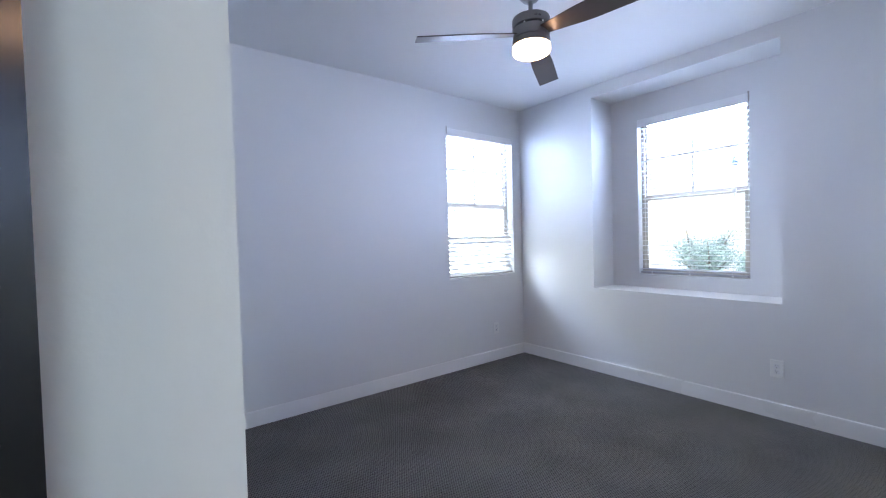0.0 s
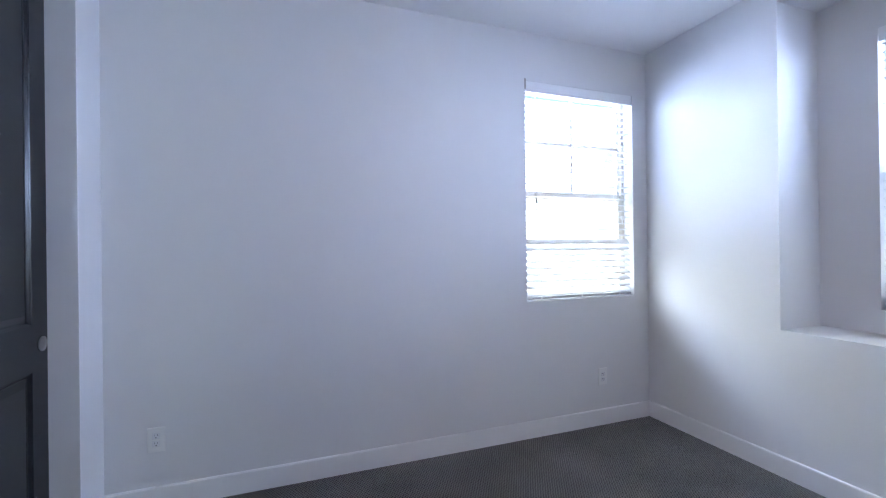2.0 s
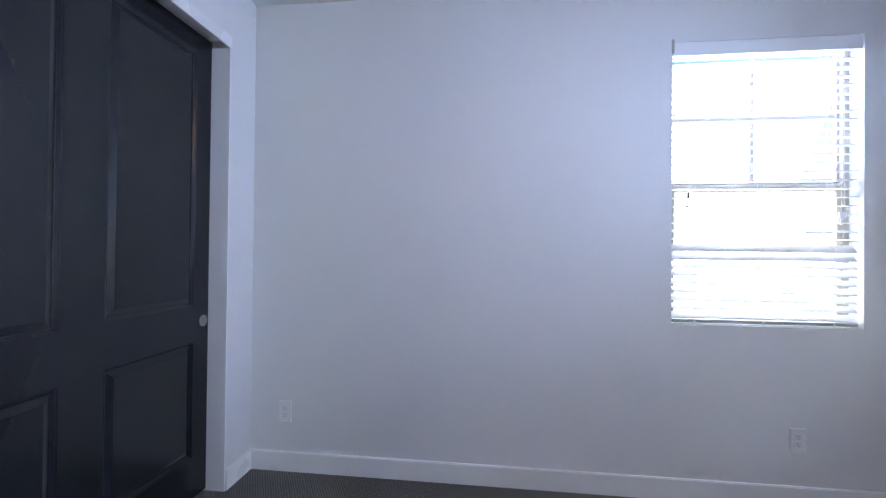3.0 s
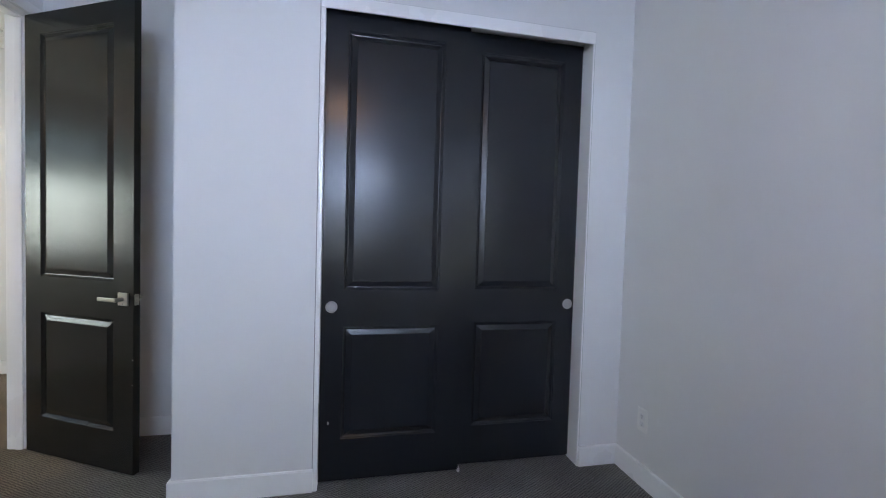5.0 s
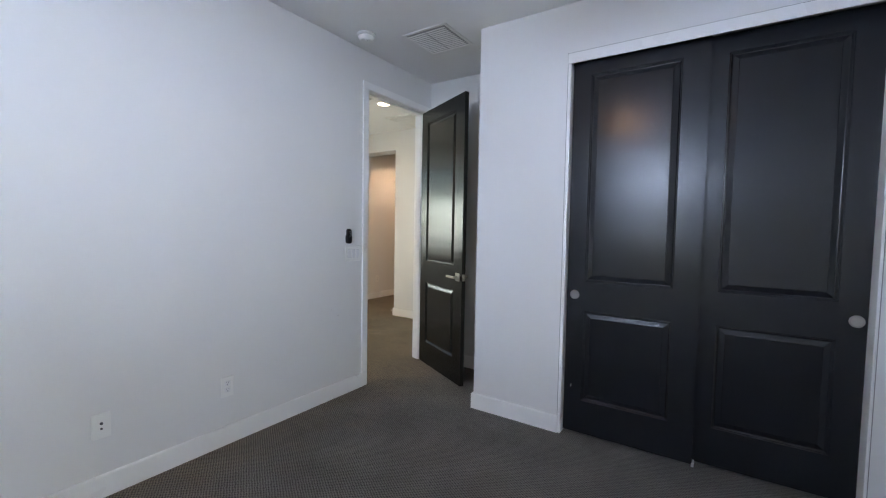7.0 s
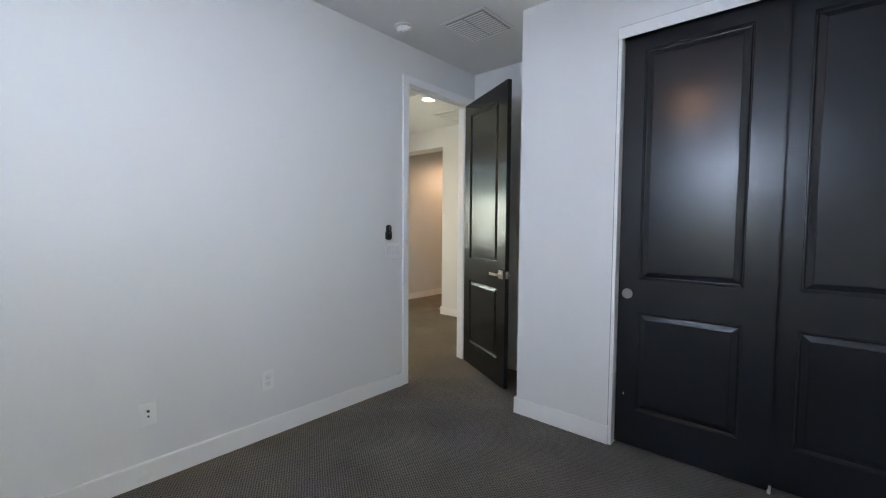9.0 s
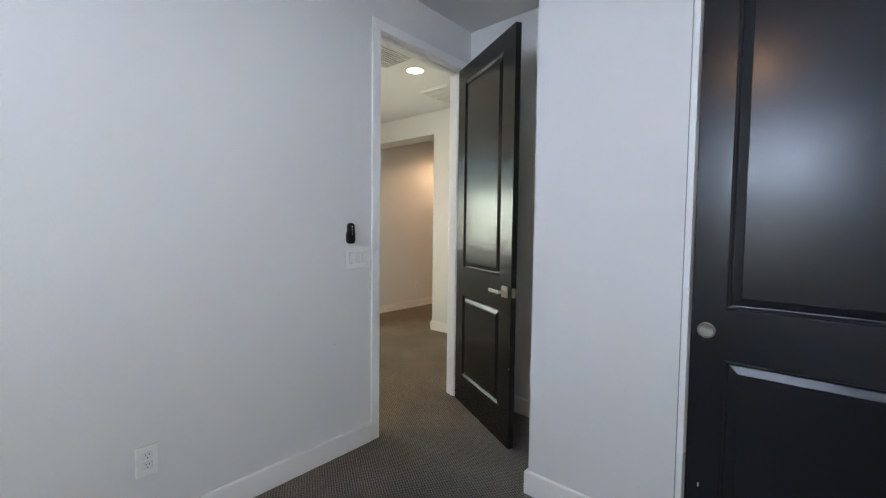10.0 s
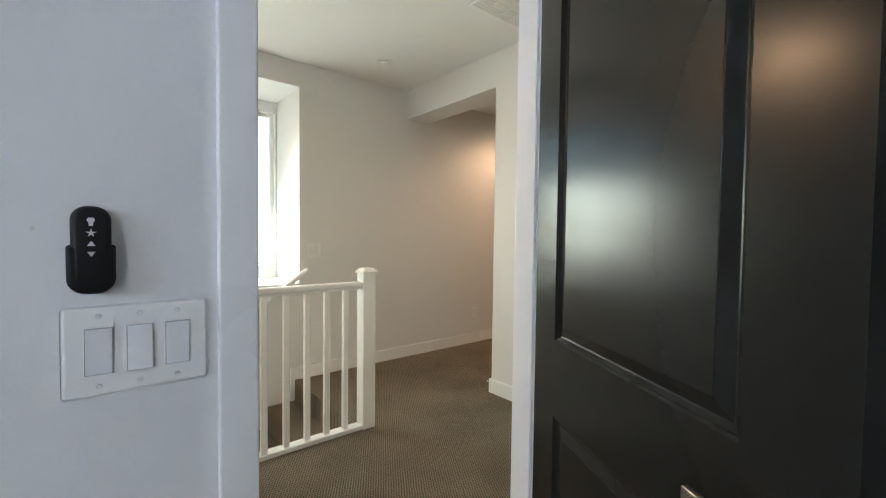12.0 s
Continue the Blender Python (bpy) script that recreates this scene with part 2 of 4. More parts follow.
def box(bm, x0, x1, y0, y1, z0, z1, bevel=0.0, seg=1):
    m = Matrix.Translation(((x0 + x1) / 2, (y0 + y1) / 2, (z0 + z1) / 2)) @ Matrix.Diagonal((abs(x1 - x0), abs(y1 - y0), abs(z1 - z0), 1))
    v = bmesh.ops.create_cube(bm, size=1, matrix=m)["verts"]
    if bevel:
        es = list({e for q in v for e in q.link_edges})
        bmesh.ops.bevel(bm, geom=es, offset=bevel, segments=seg, affect="EDGES", profile=0.5)
    return bm


def boxes(*rows, bevel=0.0, seg=1):
    bm = bmesh.new()
    for r in rows:
        box(bm, *r, bevel=bevel, seg=seg)
    return bm


def cyl(bm, a, b, r0, r1=None, n=24, caps=True):
    """A tapered cylinder from point a to point b."""
    a, b = Vector(a), Vector(b)
    d = b - a
    m = Matrix.Translation((a + b) / 2) @ d.to_track_quat("Z", "Y").to_matrix().to_4x4()
    bmesh.ops.create_cone(bm, cap_ends=caps, segments=n, radius1=r0, radius2=r0 if r1 is None else r1, depth=d.length, matrix=m)
    return bm


def lathe(bm, profile, at=(0, 0, 0), axis="Z", n=32):
    """Turns (radius, height) pairs round an axis through at."""
    turn = {"Z": Matrix.Identity(4), "X": pose(0, 0, 0, 0, 90, 0), "Y": pose(0, 0, 0, -90, 0, 0)}[axis]
    m = Matrix.Translation(at) @ turn
    rings = []
    for r, h in profile:
        rings.append([bm.verts.new(m @ Vector((r * math.cos(2 * math.pi * i / n), r * math.sin(2 * math.pi * i / n), h))) for i in range(n)])
    for p, q in zip(rings, rings[1:]):
        for i in range(n):
            bm.faces.new((p[i], p[(i + 1) % n], q[(i + 1) % n], q[i]))
    bm.faces.new(rings[0][::-1])
    bm.faces.new(rings[-1])
    return bm


def wall(name, axis, face, back, u0, u1, z0, z1, holes, mat=None):
    """A wall across one axis ('x' or 'y'), between face and back, with rectangular holes (u0, u1, z0, z1) cut right through."""
    bm = bmesh.new()
    us = sorted({u0, u1, *(h[0] for h in holes), *(h[1] for h in holes)})
    zs = sorted({z0, z1, *(h[2] for h in holes), *(h[3] for h in holes)})
    us, zs = [u for u in us if u0 <= u <= u1], [z for z in zs if z0 <= z <= z1]
    cache = {}

    def v(d, u, z):
        key = (d, u, z)
        if key not in cache:
            cache[key] = bm.verts.new((d, u, z) if axis == "x" else (u, d, z))
        return cache[key]

    def solid(i, j):
        if not (0 <= i < len(us) - 1 and 0 <= j < len(zs) - 1):
            return False
        cu, cz = (us[i] + us[i + 1]) / 2, (zs[j] + zs[j + 1]) / 2
        return not any(h[0] < cu < h[1] and h[2] < cz < h[3] for h in holes)

    for i in range(len(us) - 1):
        for j in range(len(zs) - 1):
            if not solid(i, j):
                continue
            a, b, c, d = us[i], us[i + 1], zs[j], zs[j + 1]
            for side in (face, back):
                bm.faces.new((v(side, a, c), v(side, b, c), v(side, b, d), v(side, a, d)))
            if not solid(i - 1, j):
                bm.faces.new((v(face, a, c), v(back, a, c), v(back, a, d), v(face, a, d)))
            if not solid(i + 1, j):
                bm.faces.new((v(face, b, c), v(back, b, c), v(back, b, d), v(face, b, d)))
            if not solid(i, j - 1):
                bm.faces.new((v(face, a, c), v(back, a, c), v(back, b, c), v(face, b, c)))
            if not solid(i, j + 1):
                bm.faces.new((v(face, a, d), v(back, a, d), v(back, b, d), v(face, b, d)))
    return structure(name, bm, mat or WALL)


# ---------------------------------------------------------------- the large structure
CH = 2.765      # ceiling height
XE, YN = 3.435, 3.322
DX0, DX1, DH = -0.672, 0.133, 2.455   # bedroom doorway
CY0, CY1, CTOP, JN = 1.632, 3.064, 2.445, 0.008  # closet opening
NZ0, NZ1, NY0, NY1, NBX = 0.815, 2.655, 0.935, 2.400, 3.787  # window niche in the east wall
WN = (2.375, 3.303, 0.925, 2.435)     # north window opening: x0, x1, z0, z1
WE = (1.223, 2.130, 0.940, 2.425)     # east window opening: y0, y1, z0, z1
HY = -2.87                            # hall's south wall
HX = -2.118                           # hall's west wall
SX0 = -0.96                           # top edge of the stairs

floor_bm = boxes((-2.4, 5.2, -1.02, YN + 0.3, -0.25, 0.0))
structure("floor_bedroom", floor_bm, CARPET)
structure("floor_hall", boxes((-5.6, 1.6, -1.70, -1.02, -0.25, 0.0), (-5.6, SX0 - 0.012, -3.0, -1.70, -0.25, 0.0)), CARPET)


def seam_ridge():
    """The low, slightly wandering welt where two lengths of the hall carpet meet."""
    bm = bmesh.new()
    rows = []
    for i in range(61):
        x = 0.6 - 2.7 * i / 60
        y = -1.055 + 0.050 * (-x - 0.61) / 1.1 + 0.006 * math.sin(3.1 * x)
        tall = 0.0055 + 0.0020 * math.sin(2.3 * x + 1.0)
        rows.append([bm.verts.new((x, y + 0.060 * (j / 4 - 1), 0.0003 + tall * math.sin(math.pi * j / 8) ** 2)) for j in range(9)])
    for p, q in zip(rows, rows[1:]):
        for j in range(8):
            bm.faces.new((p[j], p[j + 1], q[j + 1], q[j]))
    return tagged(new("carpet_seam", finish("carpet_seam", bm, CARPET, True)), kind="structure")


seam_ridge()
structure("floor_hall_west", boxes((-5.6, -2.40, -1.02, 0.2, -0.25, 0.0)), CARPET)
structure("ceiling_bedroom", boxes((-1.0, 5.2, 0.0, YN + 0.3, CH, CH + 0.2)), CEIL)
structure("ceiling_hall", boxes((-5.7, 1.7, -4.2, -0.002, CH, CH + 0.2)), CEIL)

wall("wall_north", "y", YN, YN + 0.20, -0.9, 4.2, -0.3, CH, [(WN[0], WN[1], WN[2], WN[3])])
wall("wall_east", "x", XE, XE + 0.04, 0.0, YN, 0.0, CH, [(NY0, NY1, NZ0, NZ1)])
wall("wall_niche_back", "x", NBX, NBX + 0.20, NY0 - 0.25, NY1 + 0.25, 0.4, CH, [(WE[0], WE[1], WE[2], WE[3])])
structure("niche_lining", boxes(
    (XE + 0.04, NBX, NY0 - 0.05, NY1 + 0.05, NZ1, NZ1 + 0.05), (XE + 0.04, NBX, NY0 - 0.05, NY1 + 0.05, NZ0 - 0.05, NZ0),
    (XE + 0.04, NBX, NY0 - 0.05, NY0, NZ0, NZ1), (XE + 0.04, NBX, NY1, NY1 + 0.05, NZ0, NZ1)), WALL)
wall("wall_south", "y", 0.0, -0.12, HX, 5.2, 0.0, CH, [(DX0 - 0.018, DX1 + 0.018, -1, DH + 0.018)])
wall("wall_closet_front", "x", 0.0, -0.14, 0.972, YN, 0.0, CH, [(CY0 - 0.018, CY1 + JN, -1, CTOP)])
wall("wall_nook_north", "y", 0.972, 1.09, -0.9, -0.14, 0.0, CH, [])
wall("wall_nook_west", "x", -0.754, -0.90, 0.0, YN, 0.0, CH, [])
wall("wall_hall_south", "y", HY, HY - 0.60, -5.6, 1.7, -3.0, CH, [(-0.99, 0.45, 0.85, 2.555)])
wall("wall_hall_window", "y", -3.475, -3.64, -1.2, 0.7, 0.5, CH, [(-0.975, 0.30, 0.98, 2.45)])
wall("wall_hall_west", "x", HX, HX - 0.265, HY, -0.12, 0.0, CH, [(HY, -1.609, -1, 2.480)])
wall("wall_hall_east", "x", 1.55, 1.70, HY, -0.12, -3.0, CH, [])
wall("wall_far_west", "x", -5.40, -5.55, HY, 0.2, 0.0, CH, [])
wall("wall_far_north", "y", -0.60, -0.45, -5.40, HX - 0.265, 0.0, CH, [])
wall("wall_stairwell_north", "y", -1.74, -1.62, SX0, 1.55, -3.0, -0.002, [], WALL)

# baseboards: a flat board with an eased top
BBH, BBT = 0.113, 0.015


def board(name, axis, face, side, u0, u1, z=0.0, h=BBH):
    """A baseboard on a wall's face, standing out to one side (+1 or -1)."""
    a, b = face, face + side * BBT
    bm = boxes((min(a, b), max(a, b), u0, u1, z, z + h)) if axis == "x" else boxes((u0, u1, min(a, b), max(a, b), z, z + h))
    top = [e for e in bm.edges if all(abs(v.co.z - z - h) < 1e-5 for v in e.verts) and all(abs((v.co.x if axis == "x" else v.co.y) - b) < 1e-5 for v in e.verts)]
    bmesh.ops.bevel(bm, geom=top, offset=0.004, segments=2, affect="EDGES")
    return structure(name, bm, TRIM)


board("baseboard_north", "y", YN, -1, BBT, XE - BBT)
board("baseboard_east", "x", XE, -1, 0.0, YN)
board("baseboard_south", "y", 0.0, 1, 0.198, XE - BBT)
board("baseboard_closet_south", "x", 0.0, 1, 0.972, CY0 - 0.02)
board("baseboard_closet_north", "x", 0.0, 1, CY1 + 0.013, YN)
board("baseboard_nook_north", "y", 0.972, -1, -0.754 + BBT, 0.0 + BBT)
board("baseboard_nook_west", "x", -0.754, 1, 0.0, 0.972)
board("baseboard_hall_south", "y", HY, 1, -5.4, SX0, z=0.0015)
board("baseboard_hall_west", "x", HX, 1, -1.609 - BBT, -0.12, z=0.0015)
board("baseboard_wall_end", "y", -1.609, -1, HX - 0.265, HX, z=0.0015)
board("baseboard_hall_north", "y", -0.12, -1, HX + BBT, DX0 - 0.085)

# bedroom doorway: jamb, stop, casing on both sides
JT = 0.018
structure("door_jamb", boxes(
    (DX0 - JT, DX0, -0.12, 0.0, 0.001, DH), (DX1, DX1 + JT, -0.12, 0.0, 0.001, DH), (DX0 - JT, DX1 + JT, -0.12, 0.0, DH, DH + JT),
    bevel=0.0015), TRIM)
structure("door_stop_trim", boxes(
    (DX0, DX0 + 0.011, -0.085, -0.048, 0.001, DH - 0.011), (DX1 - 0.011, DX1, -0.085, -0.048, 0.001, DH - 0.011), (DX0, DX1, -0.085, -0.048, DH - 0.011, DH),
    bevel=0.0015), TRIM)


def casing(name, y, side):
    y1 = y + side * 0.015
    a, b = min(y, y1), max(y, y1)
    w = 0.060
    bm = boxes((DX0 - 0.004 - w, DX0 - 0.004, a, b, 0.001, DH + 0.004), (DX1 + 0.004, DX1 + 0.004 + w, a, b, 0.001, DH + 0.004),
               (DX0 - 0.004 - w, DX1 + 0.004 + w, a, b, DH + 0.004, DH + 0.004 + w), bevel=0.003, seg=2)
    return structure(name, bm, TRIM)


casing("door_casing_bedroom", 0.0, 1)
casing("door_casing_hall", -0.12, -1)

# closet opening: deep jambs with a thin proud edge, and a fascia that hides the track
structure("closet_jamb", boxes(
    (-0.15, 0.010, CY0 - JT, CY0, 0.001, CTOP - 0.055), (-0.15, 0.010, CY1, CY1 + JN, 0.001, CTOP - 0.055), (-0.15, -0.012, CY0 - JT, CY1 + JN, CTOP - 0.012, CTOP),
    (0.0, 0.006, CY0 - JT - 0.004, CY0 - JT, 0.001, CTOP - 0.055), (0.0, 0.006, CY1 + JN, CY1 + JN + 0.004, 0.001, CTOP - 0.055),
    bevel=0.0015), TRIM)
structure("closet_fascia", boxes((0.003, 0.014, CY0 - JT - 0.004, CY1 + JN + 0.002, 2.388, 2.452), bevel=0.0015), TRIM)
# thin grey strips that paint the shadow line round the proud closet trim
structure("closet_shadow_line", boxes(
    (0.0, 0.0012, CY0 - JT - 0.0085, CY0 - JT - 0.0045, BBH, 2.452), (0.0, 0.0012, CY1 + JN + 0.0045, CY1 + JN + 0.0085, BBH, 2.452),
    (0.0, 0.0012, CY0 - JT - 0.0085, CY1 + JN + 0.0085, 2.4525, 2.4590)), SHADOWLINE)
structure("closet_interior", boxes((-0.88, -0.16, CY0 - 0.03, CY1 + 0.03, 2.50, 2.52)), WALL)

# stairs: carpeted steps going down to the east
for k in range(9):
    x0 = SX0 + 0.26 * k
    structure("stair_step", boxes((x0 - 0.012, x0 + 0.26, HY, -1.742, -0.18 * (k + 1) - 0.18, -0.18 * (k + 1)), bevel=0.008, seg=2), CARPET)
structure("landing_nosing", boxes((SX0 - 0.03, SX0 + 0.014, HY, -1.742, -0.19, 0.005), bevel=0.012, seg=3), CARPET)
structure("stair_skirt", boxes((SX0, SX0 + 0.05, HY, HY + 0.013, -0.18, 0.115)), TRIM)

# outdoors
structure("ground", boxes((-400, 400, -400, 400, -3.4, -3.05)), GROUND)

# ---------------------------------------------------------------- panelled doors


def panelled_slab(bm, w, h, t, panels, two_sided=True):
    """A moulded door: width along x from 0, thickness from y 0 (front, facing -y) to t; panels are (x0, x1, z0, z1)."""
    rings = [(0.0, 0.0), (0.0045, 0.0040), (0.0075, 0.0036), (0.0145, 0.0100), (0.018, 0.0108), (0.0435, 0.0028), (0.0448, 0.0026), (0.0460, 0.0008)]

    def face(y, s):
        us = sorted({0.0, w, *(p[0] for p in panels), *(p[1] for p in panels)})
        zs = sorted({0.0, h, *(p[2] for p in panels), *(p[3] for p in panels)})
        for i in range(len(us) - 1):
            for j in range(len(zs) - 1):
                cu, cz = (us[i] + us[i + 1]) / 2, (zs[j] + zs[j + 1]) / 2
                if any(p[0] < cu < p[1] and p[2] < cz < p[3] for p in panels):
                    continue
                bm.faces.new([bm.verts.new((a, y, c)) for a, c in ((us[i], zs[j]), (us[i + 1], zs[j]), (us[i + 1], zs[j + 1]), (us[i], zs[j + 1]))])
        for p in panels:
            last = None
            for inset, depth in rings:
                ring = [bm.verts.new((a, y + s * depth, c)) for a, c in (
                    (p[0] + inset, p[2] + inset), (p[1] - inset, p[2] + inset), (p[1] - inset, p[3] - inset), (p[0] + inset, p[3] - inset))]
                if last:
                    for q in range(4):
                        bm.faces.new((last[q], last[(q + 1) % 4], ring[(q + 1) % 4], ring[q]))
                last = ring
            bm.faces.new(last)

    face(0.0, 1)
    if two_sided:
        face(t, -1)
    else:
        bm.faces.new([bm.verts.new(c) for c in ((0, t, 0), (w, t, 0), (w, t, h), (0, t, h))])
    for quad in (((0, 0, 0), (0, t, 0), (0, t, h), (0, 0, h)), ((w, 0, 0), (w, t, 0), (w, t, h), (w, 0, h)),
                 ((0, 0, h), (w, 0, h), (w, t, h), (0, t, h)), ((0, 0, 0), (w, 0, 0), (w, t, 0), (0, t, 0))):
        bm.faces.new([bm.verts.new(c) for c in quad])
    bmesh.ops.remove_doubles(bm, verts=bm.verts, dist=1e-5)
    return bm


def closet_door(y0, y1, x_face, pull_y, pl, pr, label, chip=False):
    """A sliding closet door; its front faces east."""
    w, h, z0 = y1 - y0, 2.42 - 0.014, 0.014
    d = thing("closet_door", label, "sliding closet door", (x_face, y0, z0), "closet doors")
    bm = panelled_slab(bmesh.new(), w, h, 0.035, [(pl, pr, 0.216, 0.806), (pl, pr, 0.994, 2.306)], False)
    bmesh.ops.transform(bm, matrix=pose(0, 0, 0, 0, 0, 90), verts=bm.verts)
    part("leaf", bm, DARK, d)
    pull = lathe(bmesh.new(), [(0.030, 0.0), (0.030, 0.0030), (0.027, 0.0042), (0.0245, 0.0030), (0.023, 0.0012), (0.004, 0.0007), (0.0005, 0.0007)], (0, 0, 0), "X", 40)
    p = part("pull", pull, PULL, d, "round brushed nickel finger pull", True)
    p.location = (0.0005, pull_y - y0, 0.922 - z0)
    if chip:
        part("paint_chip", boxes((0.0, 0.0006, 0.050, 0.053, 0.297, 0.312)), ICON, d, "small pale chip in the dark paint")
    return d


closet_door(1.626, 2.376, -0.048, 1.683, 0.116, 0.616, "charcoal two-panel sliding closet door, running in the front track", True)
closet_door(2.338, 3.068, -0.098, 3.025, 0.120, 0.618, "charcoal two-panel sliding closet door, running in the rear track")
guide = thing("floor_guide", "small white plastic door guide on the carpet between the closet doors", "door guide", (-0.066, 2.379, 0.0))
part("guide_block", boxes((-0.03, 0.022, -0.007, 0.007, 0.0, 0.022), bevel=0.002), PLASTIC, guide)


def latch_face(x0, x1, y, z):
    """A small plate with rounded ends, facing along x."""
    bm = bmesh.new()
    pts = []
    for sy, sz, a0 in ((1, 1, 0), (-1, 1, 90), (-1, -1, 180), (1, -1, 270)):
        for k in range(6):
            a = radians(a0 + 18 * k)
            pts.append((y + sy * 0.0065 + 0.006 * math.cos(a), z + sz * 0.0225 + 0.006 * math.sin(a)))
    back = [bm.verts.new((x0, p, q)) for p, q in pts]
    front = [bm.verts.new((x1, p, q)) for p, q in pts]
    for k in range(len(pts)):
        bm.faces.new((back[k], back[(k + 1) % len(pts)], front[(k + 1) % len(pts)], front[k]))
    bm.faces.new(back)
    bm.faces.new(front)
    return bm


def bedroom_door():
    pin = Vector((DX0 + 0.002, 0.006, 0.014))
    d = thing("bedroom_door", "dark charcoal two-panel bedroom door standing open on the carpet side of its frame", "door", pin)
    d.rotation_euler = (0, 0, radians(62))
    w, h, t = 0.800, 2.433, 0.035
    bm = panelled_slab(bmesh.new(), w, h, t, [(0.119, w - 0.138, 0.212, 0.801), (0.119, w - 0.138, 0.998, 2.322)])
    bmesh.ops.translate(bm, vec=(0.002, -0.041, 0), verts=bm.verts)
    part("leaf", bm, DOORDARK, d)
    lz, lx = 0.914, w - 0.062
    for name, y, s in (("lever_handle", -0.041, -1), ("lever_handle", -0.006, 1)):
        bm = boxes((lx - 0.033, lx + 0.033, min(y, y + s * 0.009), max(y, y + s * 0.009), lz - 0.033, lz + 0.033), bevel=0.0015)
        hnd = part(name, bm, NICKEL, d, "satin nickel lever handle on a square rose")
        bm = cyl(bmesh.new(), (lx, y + s * 0.009, lz), (lx, y + s * 0.050, lz), 0.0105, n=24)
        part("spindle", bm, NICKEL, hnd, smooth=True)
        bm = boxes((lx - 0.112, lx + 0.011, min(y + s * 0.044, y + s * 0.055), max(y + s * 0.044, y + s * 0.055), lz - 0.0095, lz + 0.0095), bevel=0.002, seg=2)
        part("lever", bm, NICKEL, hnd)
        bm = cyl(bmesh.new(), (lx + 0.001, y + s * 0.009, lz - 0.024), (lx + 0.001, y + s * 0.0095, lz - 0.024), 0.0022, n=10)
        part("set_screw", bm, DARKHOLE, hnd)
    latch = part("latch_plate", latch_face(w + 0.002, w + 0.0038, -0.0235, lz), NICKEL, d, "satin nickel latch plate on the door's edge")
    bm = cyl(bmesh.new(), (w + 0.0030, -0.0235, lz), (w + 0.0060, -0.0235, lz), 0.0105, 0.0100, n=24)
    box(bm, w + 0.004, w + 0.0155, -0.0300, -0.0170, lz - 0.0085, lz + 0.0085, bevel=0.0025, seg=2)
    part("latch_bolt", bm, NICKEL, latch, smooth=True)
    for z in (0.021, -0.021):
        part("screw", cyl(bmesh.new(), (w + 0.0034, -0.0235, lz + z), (w + 0.0042, -0.0235, lz + z), 0.0035, n=12), NICKEL, latch)
    for z in (0.20, 0.88, 1.56, 2.22):
        bm = cyl(bmesh.new(), (-0.003, 0.003, z - 0.045), (-0.003, 0.003, z + 0.045), 0.0075, n=12)
        box(bm, 0.0, 0.0016, -0.036, -0.004, z - 0.044, z + 0.044)
        part("hinge", bm, CABLEGREY, d, "dark bronze butt hinge")
    for cx, cz in ((0.797, 0.60), (0.797, 0.47)):
        part("paint_chip", boxes((cx - 0.002, cx + 0.001, -0.0416, -0.0409, cz, cz + 0.005)), SCUFF, d, "small pale chip in the dark paint")


bedroom_door()

